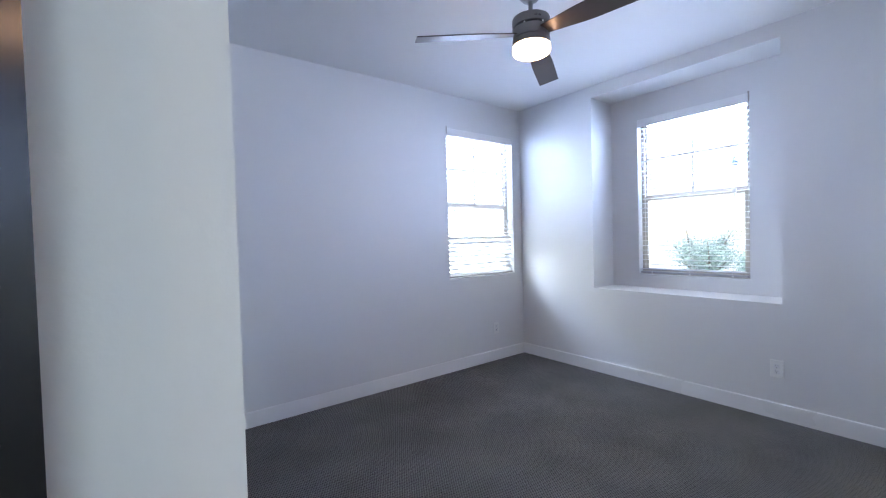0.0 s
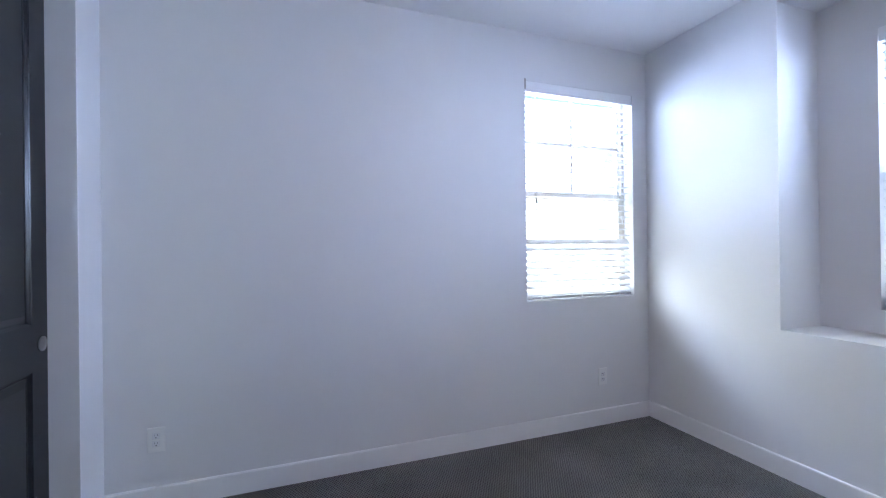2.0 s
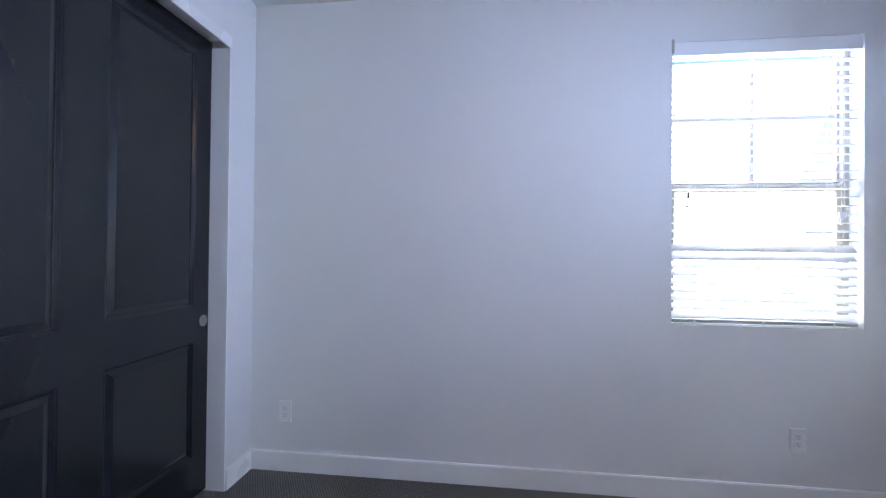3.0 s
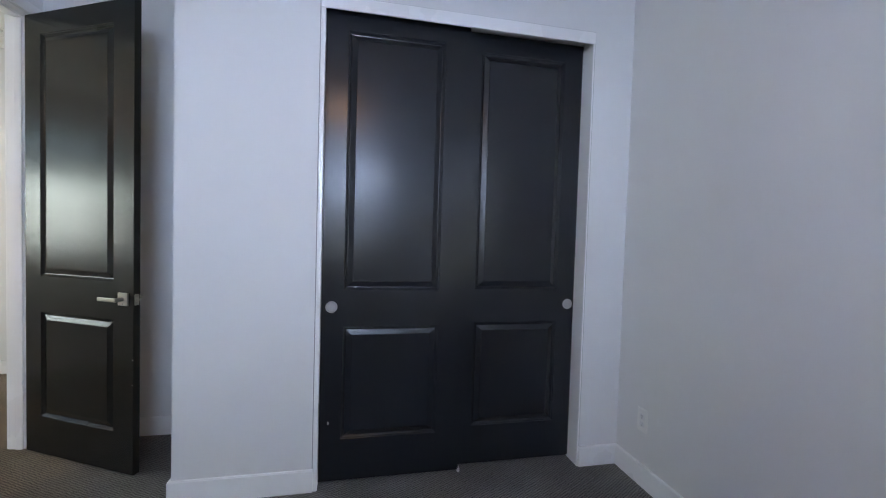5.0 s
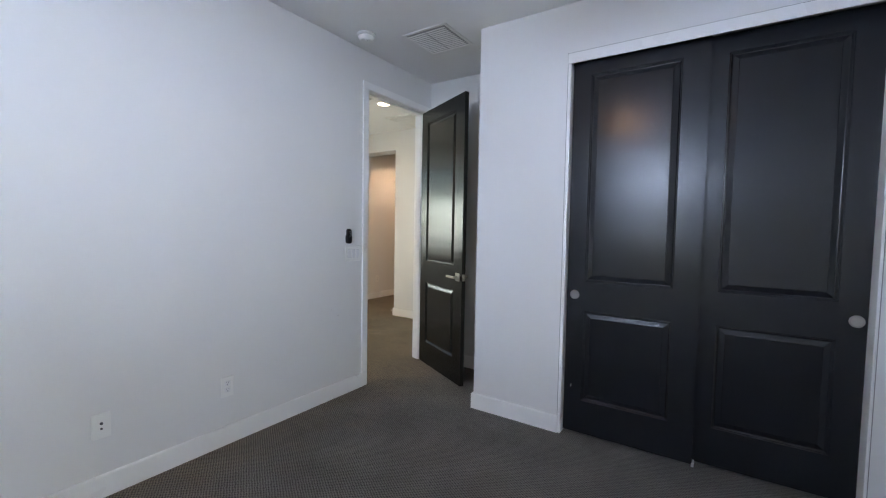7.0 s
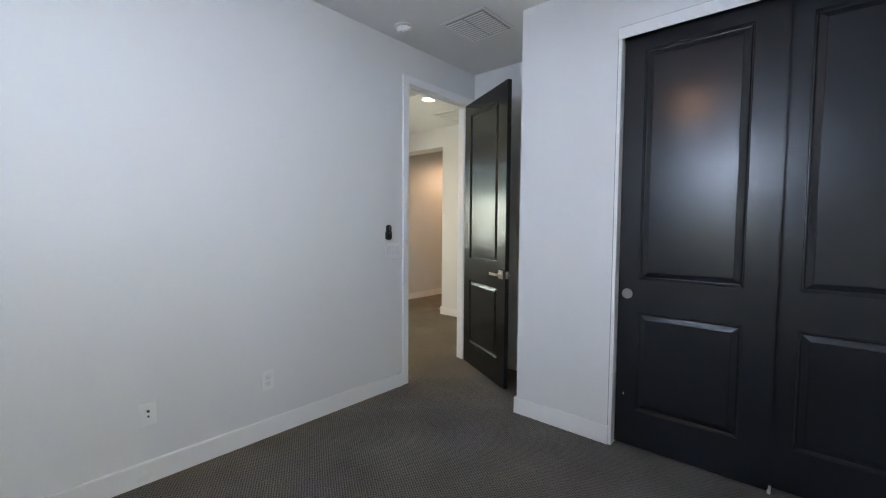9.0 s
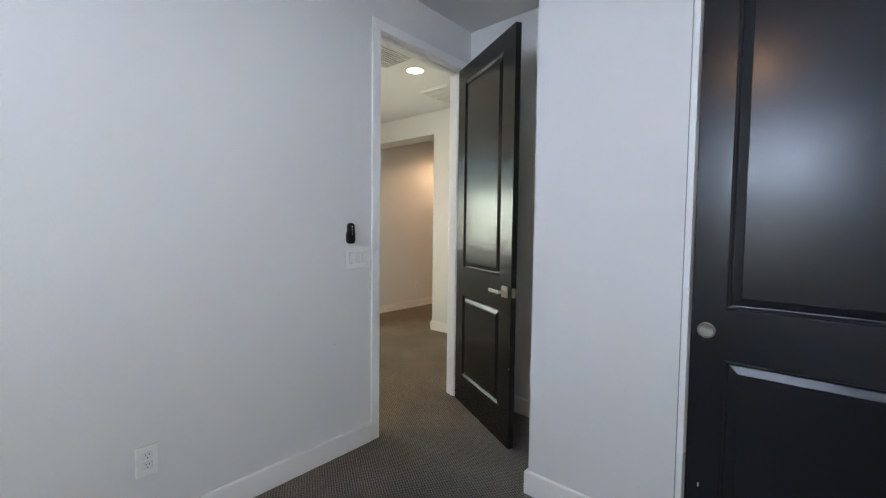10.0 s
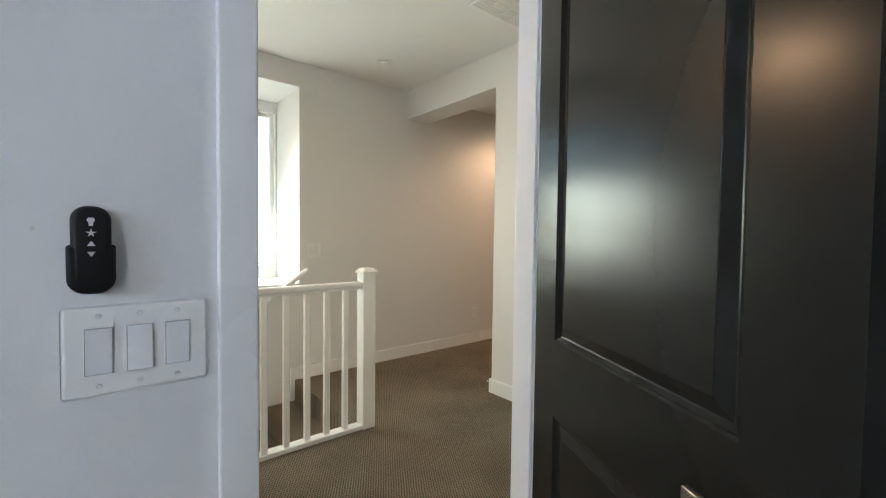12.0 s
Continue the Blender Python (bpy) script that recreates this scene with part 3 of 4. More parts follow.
# ---------------------------------------------------------------- windows and blinds


def window(name, axis, u0, u1, z0, z1, f0, f1, fixed):
    """A single-hung vinyl window. u runs along the wall, f0..f1 is the frame's depth; the upper sash has a grid of four panes."""
    w = thing(name, "plain fixed vinyl window above the stairs" if fixed else "almond vinyl single-hung window with a four-pane upper sash", "window")
    w["kind"] = "structure"
    m = Matrix.Identity(4) if axis == "y" else Matrix(((0, 1, 0, 0), (1, 0, 0, 0), (0, 0, 1, 0), (0, 0, 0, 1)))

    def add(pname, rows, mat, bevel=0.002, label=""):
        if fixed and mat is VINYL:
            mat = TRIM
        bm = boxes(*[(a, b, c, d, e, f) for a, b, c, d, e, f in rows], bevel=bevel)
        bmesh.ops.transform(bm, matrix=m, verts=bm.verts)
        return part(pname, bm, mat, w, label)

    fw = 0.030
    mid = (z0 + z1) / 2 - 0.015
    add("window_frame", [(u0, u0 + fw, f0, f1, z0, z1), (u1 - fw, u1, f0, f1, z0, z1), (u0 + fw, u1 - fw, f0, f1, z0, z0 + fw), (u0 + fw, u1 - fw, f0, f1, z1 - fw, z1)], VINYL)
    g0, g1 = (f0 + f1) / 2 - 0.006, (f0 + f1) / 2 + 0.006
    s = 0.026
    a, b = u0 + fw, u1 - fw
    if fixed:
        p = add("pane", [(a, b, (f0 + f1) / 2 - 0.003, (f0 + f1) / 2 + 0.003, z0 + fw, z1 - fw)], GLASS, 0.0)
        p.visible_shadow = False
        return w
    add("upper_sash", [(a, a + s * 0.6, g0, g1 + 0.012, mid, z1 - fw), (b - s * 0.6, b, g0, g1 + 0.012, mid, z1 - fw), (a, b, g0 + 0.001, g1 + 0.012, z1 - fw - s * 0.6, z1 - fw), (a, b, g0 + 0.001, g1 + 0.012, mid, mid + 0.034)], VINYL)
    add("lower_sash", [(a, a + s, g0 - 0.018, g1 - 0.006, z0 + fw, mid + 0.02), (b - s, b, g0 - 0.018, g1 - 0.006, z0 + fw, mid + 0.02), (a + s, b - s, g0 - 0.017, g1 - 0.007, z0 + fw, z0 + fw + s), (a + s, b - s, g0 - 0.017, g1 - 0.007, mid - 0.022, mid + 0.016)], VINYL)
    cu, cz = (a + b) / 2, (mid + 0.034 + z1 - fw) / 2
    add("muntin", [(cu - 0.0105, cu + 0.0105, g0 + 0.003, g1 + 0.001, mid + 0.034, z1 - fw - 0.015), ], VINYL, 0.001)
    add("muntin", [(a + 0.016, b - 0.016, g0 + 0.004, g1, cz - 0.0105, cz + 0.0105)], VINYL, 0.001)
    for r in ((a + 0.014, b - 0.014, g1 + 0.003, g1 + 0.006, mid + 0.02, z1 - fw - 0.01), (a + 0.02, b - 0.02, g0 - 0.010, g0 - 0.007, z0 + fw + 0.02, mid - 0.01)):
        p = add("pane", [r], GLASS, 0.0)
        p.visible_shadow = False
    return w


window("window_1", "y", WN[0], WN[1], WN[2], WN[3], YN + 0.090, YN + 0.150, False)
window("window_2", "x", WE[0], WE[1], WE[2], WE[3], NBX + 0.070, NBX + 0.130, False)
window("window_3", "y", -0.975, 0.30, 0.98, 2.45, -3.60, -3.54, True)


def blind(label, axis, u0, u1, z0, z1, f, s, tilt_from, group):
    """A faux-wood blind hung in a window opening. f: the depth of the slats' middle line; s: +1 when the room lies at smaller f."""
    e = thing("window_blind", label, "window blind", (0, 0, 0), group)
    m = Matrix.Identity(4) if axis == "y" else Matrix(((0, 1, 0, 0), (1, 0, 0, 0), (0, 0, 1, 0), (0, 0, 0, 1)))

    def add(pname, bm, mat, lab="", smooth=False):
        bmesh.ops.transform(bm, matrix=m, verts=bm.verts)
        return part(pname, bm, mat, e, lab, smooth)

    g = 0.008
    add("valance", boxes((u0 + 0.002, u1 - 0.002, f - 0.040, f - 0.030, z1 - 0.070, z1 + 0.001), bevel=0.001), TRIM)
    add("head_rail", boxes((u0 + 0.004, u1 - 0.004, f - 0.028, f + 0.028, z1 - 0.050, z1 - 0.004), bevel=0.001), SLAT)
    add("bottom_rail", boxes((u0 + g, u1 - g, f - 0.026, f + 0.026, z0 + 0.010, z0 + 0.026), bevel=0.003, seg=2), RAIL)
    pitch, width = 0.0450, 0.050

    def slat_mesh(gap):
        bm = bmesh.new()
        prof = [(-0.5, 0.0), (-0.25, 0.0016), (0.0, 0.0022), (0.25, 0.0016), (0.5, 0.0)]
        rows = []
        for up in (0.0014, -0.0014):
            for k, (q, c) in enumerate(prof):
                rows.append([bm.verts.new((uu, q * width, c + up)) for uu in (u0 + gap, u1 - gap)])
        for k in range(4):
            bm.faces.new((rows[k][0], rows[k][1], rows[k + 1][1], rows[k + 1][0]))
            bm.faces.new((rows[5 + k][0], rows[6 + k][0], rows[6 + k][1], rows[5 + k][1]))
        for a, b in ((0, 5), (4, 9)):
            bm.faces.new((rows[a][0], rows[a][1], rows[b][1], rows[b][0]))
        for side in (0, 1):
            bm.faces.new([rows[k][side] for k in (0, 1, 2, 3, 4, 9, 8, 7, 6, 5)])
        bmesh.ops.transform(bm, matrix=m, verts=bm.verts)
        return finish("slat", bm, SLAT, True)

    me = slat_mesh(g)
    rnd = random.Random(int(u0 * 1000))
    k = 0
    z = z0 + 0.048
    while z < z1 - 0.065:
        tilt = rnd.uniform(-1.5, 1.5)
        if z < tilt_from:
            below = (tilt_from - z) / pitch
            tilt += 14 if below < 2 else 50 if below < 4 else 34
        ob = new("slat", me)
        ob.parent = e
        if axis == "y":
            ob.location, ob.rotation_euler = (0, f, z), (radians(tilt), 0, 0)
        else:
            ob.location, ob.rotation_euler = (f, 0, z), (0, radians(-tilt), 0)
        z += pitch
        k += 1
    for uu in (u0 + 0.12, (u0 + u1) / 2, u1 - 0.12):
        add("rail_plug", boxes((uu - 0.008, uu + 0.008, f - 0.0285, f - 0.0255, z0 + 0.006, z0 + 0.020), bevel=0.001), CORD, "small plastic cord plug")
        for off in (-0.0265, 0.0265):
            add("ladder_cord", cyl(bmesh.new(), (uu, f + off, z0 + 0.012), (uu, f + off, z1 - 0.05), 0.0009, n=6), CORD)
    return e, add


b1, add1 = blind("white slatted blind, lowered, lower slats tilted, in the smaller window", "y", WN[0] + 0.004, WN[1] - 0.004, WN[2] + 0.002, WN[3] - 0.002, YN + 0.042, 1, 1.455, "window blinds")
b2, add2 = blind("white slatted blind, lowered with open slats, in the niche window", "x", WE[0] + 0.004, WE[1] - 0.004, WE[2] + 0.002, WE[3] - 0.002, NBX + 0.032, 1, 0.0, "window blinds")
for i, z in enumerate((1.63, 1.56)):
    uu, f, add = WN[0] + 0.085 - 0.006 * i, YN + 0.004, add1
    add("pull_cord", cyl(bmesh.new(), (uu, f, z), (uu, f, 2.37), 0.0009, n=6), CORD)
    add("cord_tassel", lathe(bmesh.new(), [(0.002, 0.0), (0.0055, -0.004), (0.0035, -0.016), (0.006, -0.030), (0.001, -0.031)], (uu, f, z), "Z", 12), DARKHOLE, "small dark grey cord tassel", True)
for add, u, f, up in ((add1, WN[1] - 0.10, YN + 0.006, 0.0), (add2, WE[0] + 0.10, NBX - 0.004, 0.155)):
    add("lift_cord", cyl(bmesh.new(), (u, f, 1.52 + up), (u, f, 2.37), 0.0011, n=6), CORD)
    add("lift_cord", cyl(bmesh.new(), (u + 0.014, f, 1.49 + up), (u + 0.010, f, 2.37), 0.0011, n=6), CORD)
    add("cord_connector", boxes((u - 0.012, u + 0.022, f - 0.006, f + 0.006, 1.495 + up, 1.525 + up), (u - 0.004, u + 0.006, f - 0.005, f + 0.005, 1.46 + up, 1.495 + up), bevel=0.002), PLASTIC, "white plastic cord connector")
add1("valance_clip", boxes((WN[0] - 0.005, WN[0] + 0.008, YN - 0.004, YN + 0.01, 2.375, 2.45), bevel=0.001), NICKEL, "small metal valance clip")
add2("valance_clip", boxes((WE[0] - 0.004, WE[0] + 0.008, NBX - 0.004, NBX + 0.01, 2.36, 2.44), bevel=0.001), NICKEL, "small metal valance clip")

sticker = thing("window_sticker", "small pale blue torn sticker on the niche window's upper pane", "sticker", (NBX + 0.096, 1.362, 1.915))
bm = bmesh.new()
bm.faces.new([bm.verts.new((0.0, a, c)) for a, c in ((0.048, -0.010), (0.016, 0.000), (0.006, 0.038), (-0.020, 0.054), (-0.013, 0.013), (-0.042, -0.006), (-0.029, -0.042), (0.010, -0.035))])
part("torn_label", bm, STICKER, sticker)

# ---------------------------------------------------------------- ceiling fan


def ceiling_fan():
    f = thing("ceiling_fan", "brushed nickel ceiling fan, three dark blades and lit opal drum", "ceiling fan", (1.715, 1.66, CH))
    part("canopy", lathe(bmesh.new(), [(0.072, 0.0), (0.072, -0.018), (0.064, -0.058), (0.042, -0.080), (0.018, -0.087)], n=40), FANMETAL, f, smooth=True)
    part("downrod", cyl(bmesh.new(), (0, 0, -0.070), (0, 0, -0.185), 0.0125, n=20), FANMETAL, f, smooth=True)
    body = part("motor_housing", lathe(bmesh.new(), [(0.020, -0.176), (0.092, -0.178), (0.104, -0.183), (0.107, -0.190), (0.107, -0.232), (0.102, -0.233)], n=56), FANMETAL, f, smooth=True)
    part("dark_gap", lathe(bmesh.new(), [(0.096, -0.233), (0.096, -0.307)], n=48), DARKHOLE, body, smooth=True)
    part("blade_band", lathe(bmesh.new(), [(0.099, -0.242), (0.104, -0.243), (0.104, -0.298), (0.099, -0.299)], n=56), FANMETAL, body, smooth=True)
    part("light_fitter", lathe(bmesh.new(), [(0.101, -0.304), (0.107, -0.305), (0.107, -0.337), (0.102, -0.338)], n=56), FANMETAL, body, smooth=True)
    part("light_drum", lathe(bmesh.new(), [(0.104, -0.337), (0.106, -0.341), (0.106, -0.368), (0.101, -0.378), (0.088, -0.385), (0.060, -0.388), (0.010, -0.389)], n=56), FAN_GLOW, f, "lit opal glass drum", True)
    for n in range(6):
        a = radians(60 * n + 20)
        part("housing_post", cyl(bmesh.new(), (0.101 * math.cos(a), 0.101 * math.sin(a), -0.231), (0.101 * math.cos(a), 0.101 * math.sin(a), -0.244), 0.004, n=10), PLASTIC, body, "small pale spacer between motor rings", True)
    bm = boxes(*[(-0.1068, -0.1055, -0.020 + 0.008 * q, -0.016 + 0.008 * q, -0.216, -0.208 + 0.004 * (q % 2)) for q in range(5)])
    bmesh.ops.transform(bm, matrix=pose(0, 0, 0, 0, 0, 60), verts=bm.verts)
    part("maker_mark_bars", bm, DARKHOLE, body, "small unreadable dark lettering")
    for k in range(3):
        ang = 30 + 120 * k
        bm = bmesh.new()
        n = 10
        rows = []
        for i in range(n + 1):
            u = i / n
            r = 0.095 + u * (0.665 - 0.095)
            half = (0.038 + 0.030 * min(1.0, u * 2.2))
            rows.append([bm.verts.new((r, y, z)) for y, z in ((-half, -0.003), (half, -0.003), (half, 0.003), (-half, 0.003))])
        for p, q in zip(rows, rows[1:]):
            for j in range(4):
                bm.faces.new((p[j], p[(j + 1) % 4], q[(j + 1) % 4], q[j]))
        bm.faces.new(rows[0]); bm.faces.new(rows[-1])
        bmesh.ops.transform(bm, matrix=pose(0, 0, -0.268, 0, 0, ang) @ pose(0, 0, 0, BLADE_TILT, 4.5, 0), verts=bm.verts)
        part("blade", bm, BLADE_BROWN, f)
        bm = boxes((0.100, 0.150, -0.022, 0.022, 0.003, 0.008), bevel=0.001)
        bmesh.ops.transform(bm, matrix=pose(0, 0, -0.268, 0, 0, ang) @ pose(0, 0, 0, BLADE_TILT, 4.5, 0), verts=bm.verts)
        part("blade_iron", bm, FANMETAL, f)


BLADE_TILT = -13
ceiling_fan()

# ---------------------------------------------------------------- ceiling fittings


def smoke_alarm(x, y):
    s = thing("smoke_alarm", "round white smoke alarm on the ceiling", "smoke alarm", (x, y, CH), "smoke alarms")
    part("base_plate", lathe(bmesh.new(), [(0.072, 0.0), (0.072, -0.006), (0.066, -0.009), (0.058, -0.010)], n=40), PLASTIC, s, smooth=True)
    part("vent_ring", lathe(bmesh.new(), [(0.054, -0.009), (0.054, -0.017)], n=40), DARKHOLE, s)
    part("cover", lathe(bmesh.new(), [(0.059, -0.014), (0.060, -0.022), (0.052, -0.040), (0.046, -0.046), (0.020, -0.048), (0.004, -0.048)], n=40), PLASTIC, s, smooth=True)
    part("test_button", lathe(bmesh.new(), [(0.012, -0.046), (0.012, -0.051), (0.010, -0.0525), (0.002, -0.053)], (0.018, 0.012, 0), n=20), PLASTIC, s, smooth=True)


smoke_alarm(0.365, 0.200)
smoke_alarm(-1.540, -2.380)


def register(x0, x1, y0, y1, label, name, along="y", halves=2, count=13, fill=1.0, back=None, ribs=False):
    """A stamped ceiling register with curved slats."""
    cx, cy = (x0 + x1) / 2, (y0 + y1) / 2
    r = thing(name, label, "ceiling vent", (cx, cy, CH))
    w, h, b = (x1 - x0) / 2, (y1 - y0) / 2, 0.024
    part("frame", boxes((-w, w, -h, -h + b, -0.006, 0.0), (-w, w, h - b, h, -0.006, 0.0), (-w, -w + b, -h + b, h - b, -0.006, 0.0), (w - b, w, -h + b, h - b, -0.006, 0.0), bevel=0.0015), PLASTIC, r)
    part("backing", boxes((-w + b, w - b, -h + b, h - b, -0.0015, 0.0)), back or VENTGREY, r)
    iw, ih = w - b - 0.002, h - b - 0.002
    if along == "x":
        iw, ih = ih, iw
    step = 2 * iw / count
    span = 2 * ih / halves
    bm = bmesh.new()
    prof = [(q * fill, z) for q, z in ((-0.52, -0.003), (-0.34, -0.013), (0.02, -0.017), (0.34, -0.013))]
    pts = [[bm.verts.new((q * step, yy, z)) for q, z in prof] for yy in (-span / 2 + 0.006, span / 2 - 0.006)]
    low = [[bm.verts.new((q * step, yy, z - 0.0012)) for q, z in prof] for yy in (-span / 2 + 0.006, span / 2 - 0.006)]
    for i in range(3):
        bm.faces.new((pts[0][i], pts[0][i + 1], pts[1][i + 1], pts[1][i]))
        bm.faces.new((low[0][i], low[1][i], low[1][i + 1], low[0][i + 1]))
    bm.faces.new((pts[0][3], low[0][3], low[1][3], pts[1][3]))
    bm.faces.new((pts[0][0], pts[1][0], low[1][0], low[0][0]))
    if along == "x":
        bmesh.ops.transform(bm, matrix=pose(0, 0, 0, 0, 0, 90), verts=bm.verts)
    me = finish("slat", bm, PLASTIC, True)
    for hlf in range(halves):
        for k in range(count):
            ob = new("slat", me)
            ob.parent = r
            a, c = -iw + step * (k + 0.5), -ih + span * (hlf + 0.5)
            ob.location = (a, c, 0) if along == "y" else (-c, a, 0)
    if ribs:
        for hlf in range(halves + 1):
            c = -ih + span * hlf
            part("rib", boxes((-iw, iw, c - 0.006, c + 0.006, -0.012, -0.002) if along == "y" else (c - 0.006, c + 0.006, -iw, iw, -0.019, -0.002), bevel=0.001), PLASTIC, r)
    return r


register(-0.178, 0.222, 0.420, 0.806, "square white louvred supply register on the bedroom ceiling", "ceiling_vent")
register(-1.965, -1.46, -1.27, -0.83, "large square white louvred register on the hall ceiling", "ceiling_vent", along="x", halves=4, count=15, back=PLASTIC, fill=1.12, ribs=True)
register(-0.82, -0.30, -1.03, -0.61, "large white return air grille, dark behind, on the hall ceiling", "return_grille", halves=4, count=18, fill=0.45, back=DARKHOLE, ribs=True)


def downlight(x, y, label):
    d = thing("downlight", label, "recessed ceiling light", (x, y, CH), "recessed downlights")
    part("trim_ring", lathe(bmesh.new(), [(0.088, 0.0), (0.088, -0.004), (0.078, -0.007), (0.074, -0.002)], n=40), PLASTIC, d, smooth=True)
    part("lens", lathe(bmesh.new(), [(0.072, -0.0022), (0.070, -0.0045), (0.002, -0.005)], n=40), DOWN_GLOW, d, "lit frosted lens", True)


downlight(-1.011, -0.849, "round white recessed downlight, lit, in the hall ceiling")
downlight(1.12, -2.70, "round white recessed downlight, lit, in the ceiling above the stairs")
downlight(-3.55, -2.20, "round white recessed downlight, lit, in the far hall's ceiling")

# ---------------------------------------------------------------- outlets, switches, remote


def outlet(x, y, z, face, label, group="wall outlets", coax=False):
    o = thing("wall_outlet" if not coax else "cable_plate", label, "wall outlet" if not coax else "wall plate", (x, y, z), group)
    o.rotation_euler = (0, 0, radians(face))
    part("cover_plate", boxes((-0.0390, 0.0390, -0.0065, 0.0, -0.0620, 0.0620), bevel=0.0040, seg=3), PLASTIC, o)
    if coax:
        for zz, rr in ((0.013, 0.0068), (-0.013, 0.0050)):
            part("jack", cyl(bmesh.new(), (0, -0.006, zz), (0, -0.0135, zz), rr, rr * 0.85, n=16), CABLEGREY, o, "small dark cable jack")
    else:
        for zz in (0.0195, -0.0195):
            part("receptacle_gap", boxes((-0.0172, 0.0172, -0.0070, -0.0064, zz - 0.0147, zz + 0.0147)), PALEGAP, o)
            rec = part("receptacle", boxes((-0.0165, 0.0165, -0.0080, -0.0062, zz - 0.0140, zz + 0.0140), bevel=0.001), ROCKER, o)
            for xx in (-0.0065, 0.0055):
                part("slot", boxes((xx, xx + 0.0018, -0.0084, -0.0079, zz + 0.0005, zz + 0.0085)), DARKHOLE, rec)
            part("ground_hole", cyl(bmesh.new(), (0, -0.0079, zz - 0.0075), (0, -0.0085, zz - 0.0075), 0.0026, n=10), DARKHOLE, rec)
    for zz in ((0.0,) if not coax else (0.0415, -0.0415)):
        part("screw", cyl(bmesh.new(), (0, -0.0064, zz), (0, -0.0078, zz), 0.0030, n=10), PLASTIC, o)
    return o


outlet(0.219, YN, 0.348, 0, "white duplex outlet low on the plain wall beside the closet")
outlet(2.995, YN, 0.348, 0, "white duplex outlet below the smaller window")
outlet(XE, 0.967, 0.355, 270, "white duplex outlet on the wall below the window niche")
outlet(1.331, 0.0, 0.355, 180, "white duplex outlet on the wall beside the bedroom doorway")
outlet(1.950, 0.0, 0.355, 180, "white cable plate with two small dark jacks", coax=True)
outlet(-3.110, HY, 0.365, 180, "white duplex outlet on the far hall wall")


def switch_plate(x, y, z, face, gangs, label):
    w = 0.0400 + 0.023 * (gangs - 1)
    o = thing("light_switch", label, "light switch", (x, y, z), "light switches")
    o.rotation_euler = (0, 0, radians(face))
    part("cover_plate", boxes((-w, w, -0.0068, 0.0, -0.0625, 0.0625), bevel=0.0055, seg=4), PLASTIC, o)
    for k in range(gangs):
        cx = (k - (gangs - 1) / 2) * 0.046
        fr = part("switch_bezel", boxes((cx - 0.0168, cx + 0.0168, -0.0078, -0.0066, -0.0335, 0.0335), bevel=0.0006), PLASTIC, o)
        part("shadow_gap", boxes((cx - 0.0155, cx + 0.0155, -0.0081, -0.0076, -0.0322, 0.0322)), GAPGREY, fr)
        bm = bmesh.new()
        pts = [(-0.0315, -0.0086), (0.0, -0.0106), (0.0315, -0.0128)] if k != 1 else [(-0.0315, -0.0128), (0.0, -0.0106), (0.0315, -0.0086)]
        cols = [[bm.verts.new((cx + s * 0.0145, yy, zz)) for s in (-1, 1)] for zz, yy in pts]
        backs = [[bm.verts.new((cx + s * 0.0145, -0.0060, zz)) for s in (-1, 1)] for zz, yy in pts]
        for i in range(2):
            bm.faces.new((cols[i][0], cols[i][1], cols[i + 1][1], cols[i + 1][0]))
            for s in (0, 1):
                bm.faces.new((cols[i][s], cols[i + 1][s], backs[i + 1][s], backs[i][s]))
        bm.faces.new((cols[0][0], cols[0][1], backs[0][1], backs[0][0]))
        bm.faces.new((cols[2][0], cols[2][1], backs[2][1], backs[2][0]))
        part("rocker", bm, ROCKER, fr, "white rocker")
        for zz in (0.0488, -0.0488):
            part("screw", cyl(bmesh.new(), (cx, -0.0066, zz), (cx, -0.0086, zz), 0.0036, 0.0026, n=14), CORD, o)
    return o


switch_plate(0.298, 0.0, 1.121, 180, 3, "white triple rocker switch beside the bedroom doorway")
switch_plate(-1.119, HY, 1.140, 180, 2, "white double rocker switch on the hall wall by the stairs")


def rounded_block(w, z0, z1, y_back, y_front, r_low, r_high, edge):
    """A block facing -y whose outline has rounded lower and upper corners and whose front edge is rounded over."""
    bm = bmesh.new()

    def outline(inset):
        pts = []
        for cx, cz, r, a0 in ((w / 2, z1, r_high, 0), (-w / 2, z1, r_high, 90), (-w / 2, z0, r_low, 180), (w / 2, z0, r_low, 270)):
            ox, oz = (1 if cx < 0 else -1) * r, (1 if cz == z0 else -1) * r
            for k in range(9):
                a = radians(a0 + 90 * k / 8)
                pts.append((cx + ox + max(r - inset, 0.0003) * math.cos(a), cz + oz + max(r - inset, 0.0003) * math.sin(a)))
        return pts

    rings = [[bm.verts.new((x, -y_back, z)) for x, z in outline(0)]]
    for k in range(6):
        a = radians(90 * k / 5)
        rings.append([bm.verts.new((x, -(y_front - edge + edge * math.sin(a)), z)) for x, z in outline(edge * (1 - math.cos(a)))])
    for p, q in zip(rings, rings[1:]):
        for i in range(len(p)):
            bm.faces.new((p[i], p[(i + 1) % len(p)], q[(i + 1) % len(p)], q[i]))
    bm.faces.new(rings[0][::-1])
    bm.faces.new(rings[-1])
    return bm


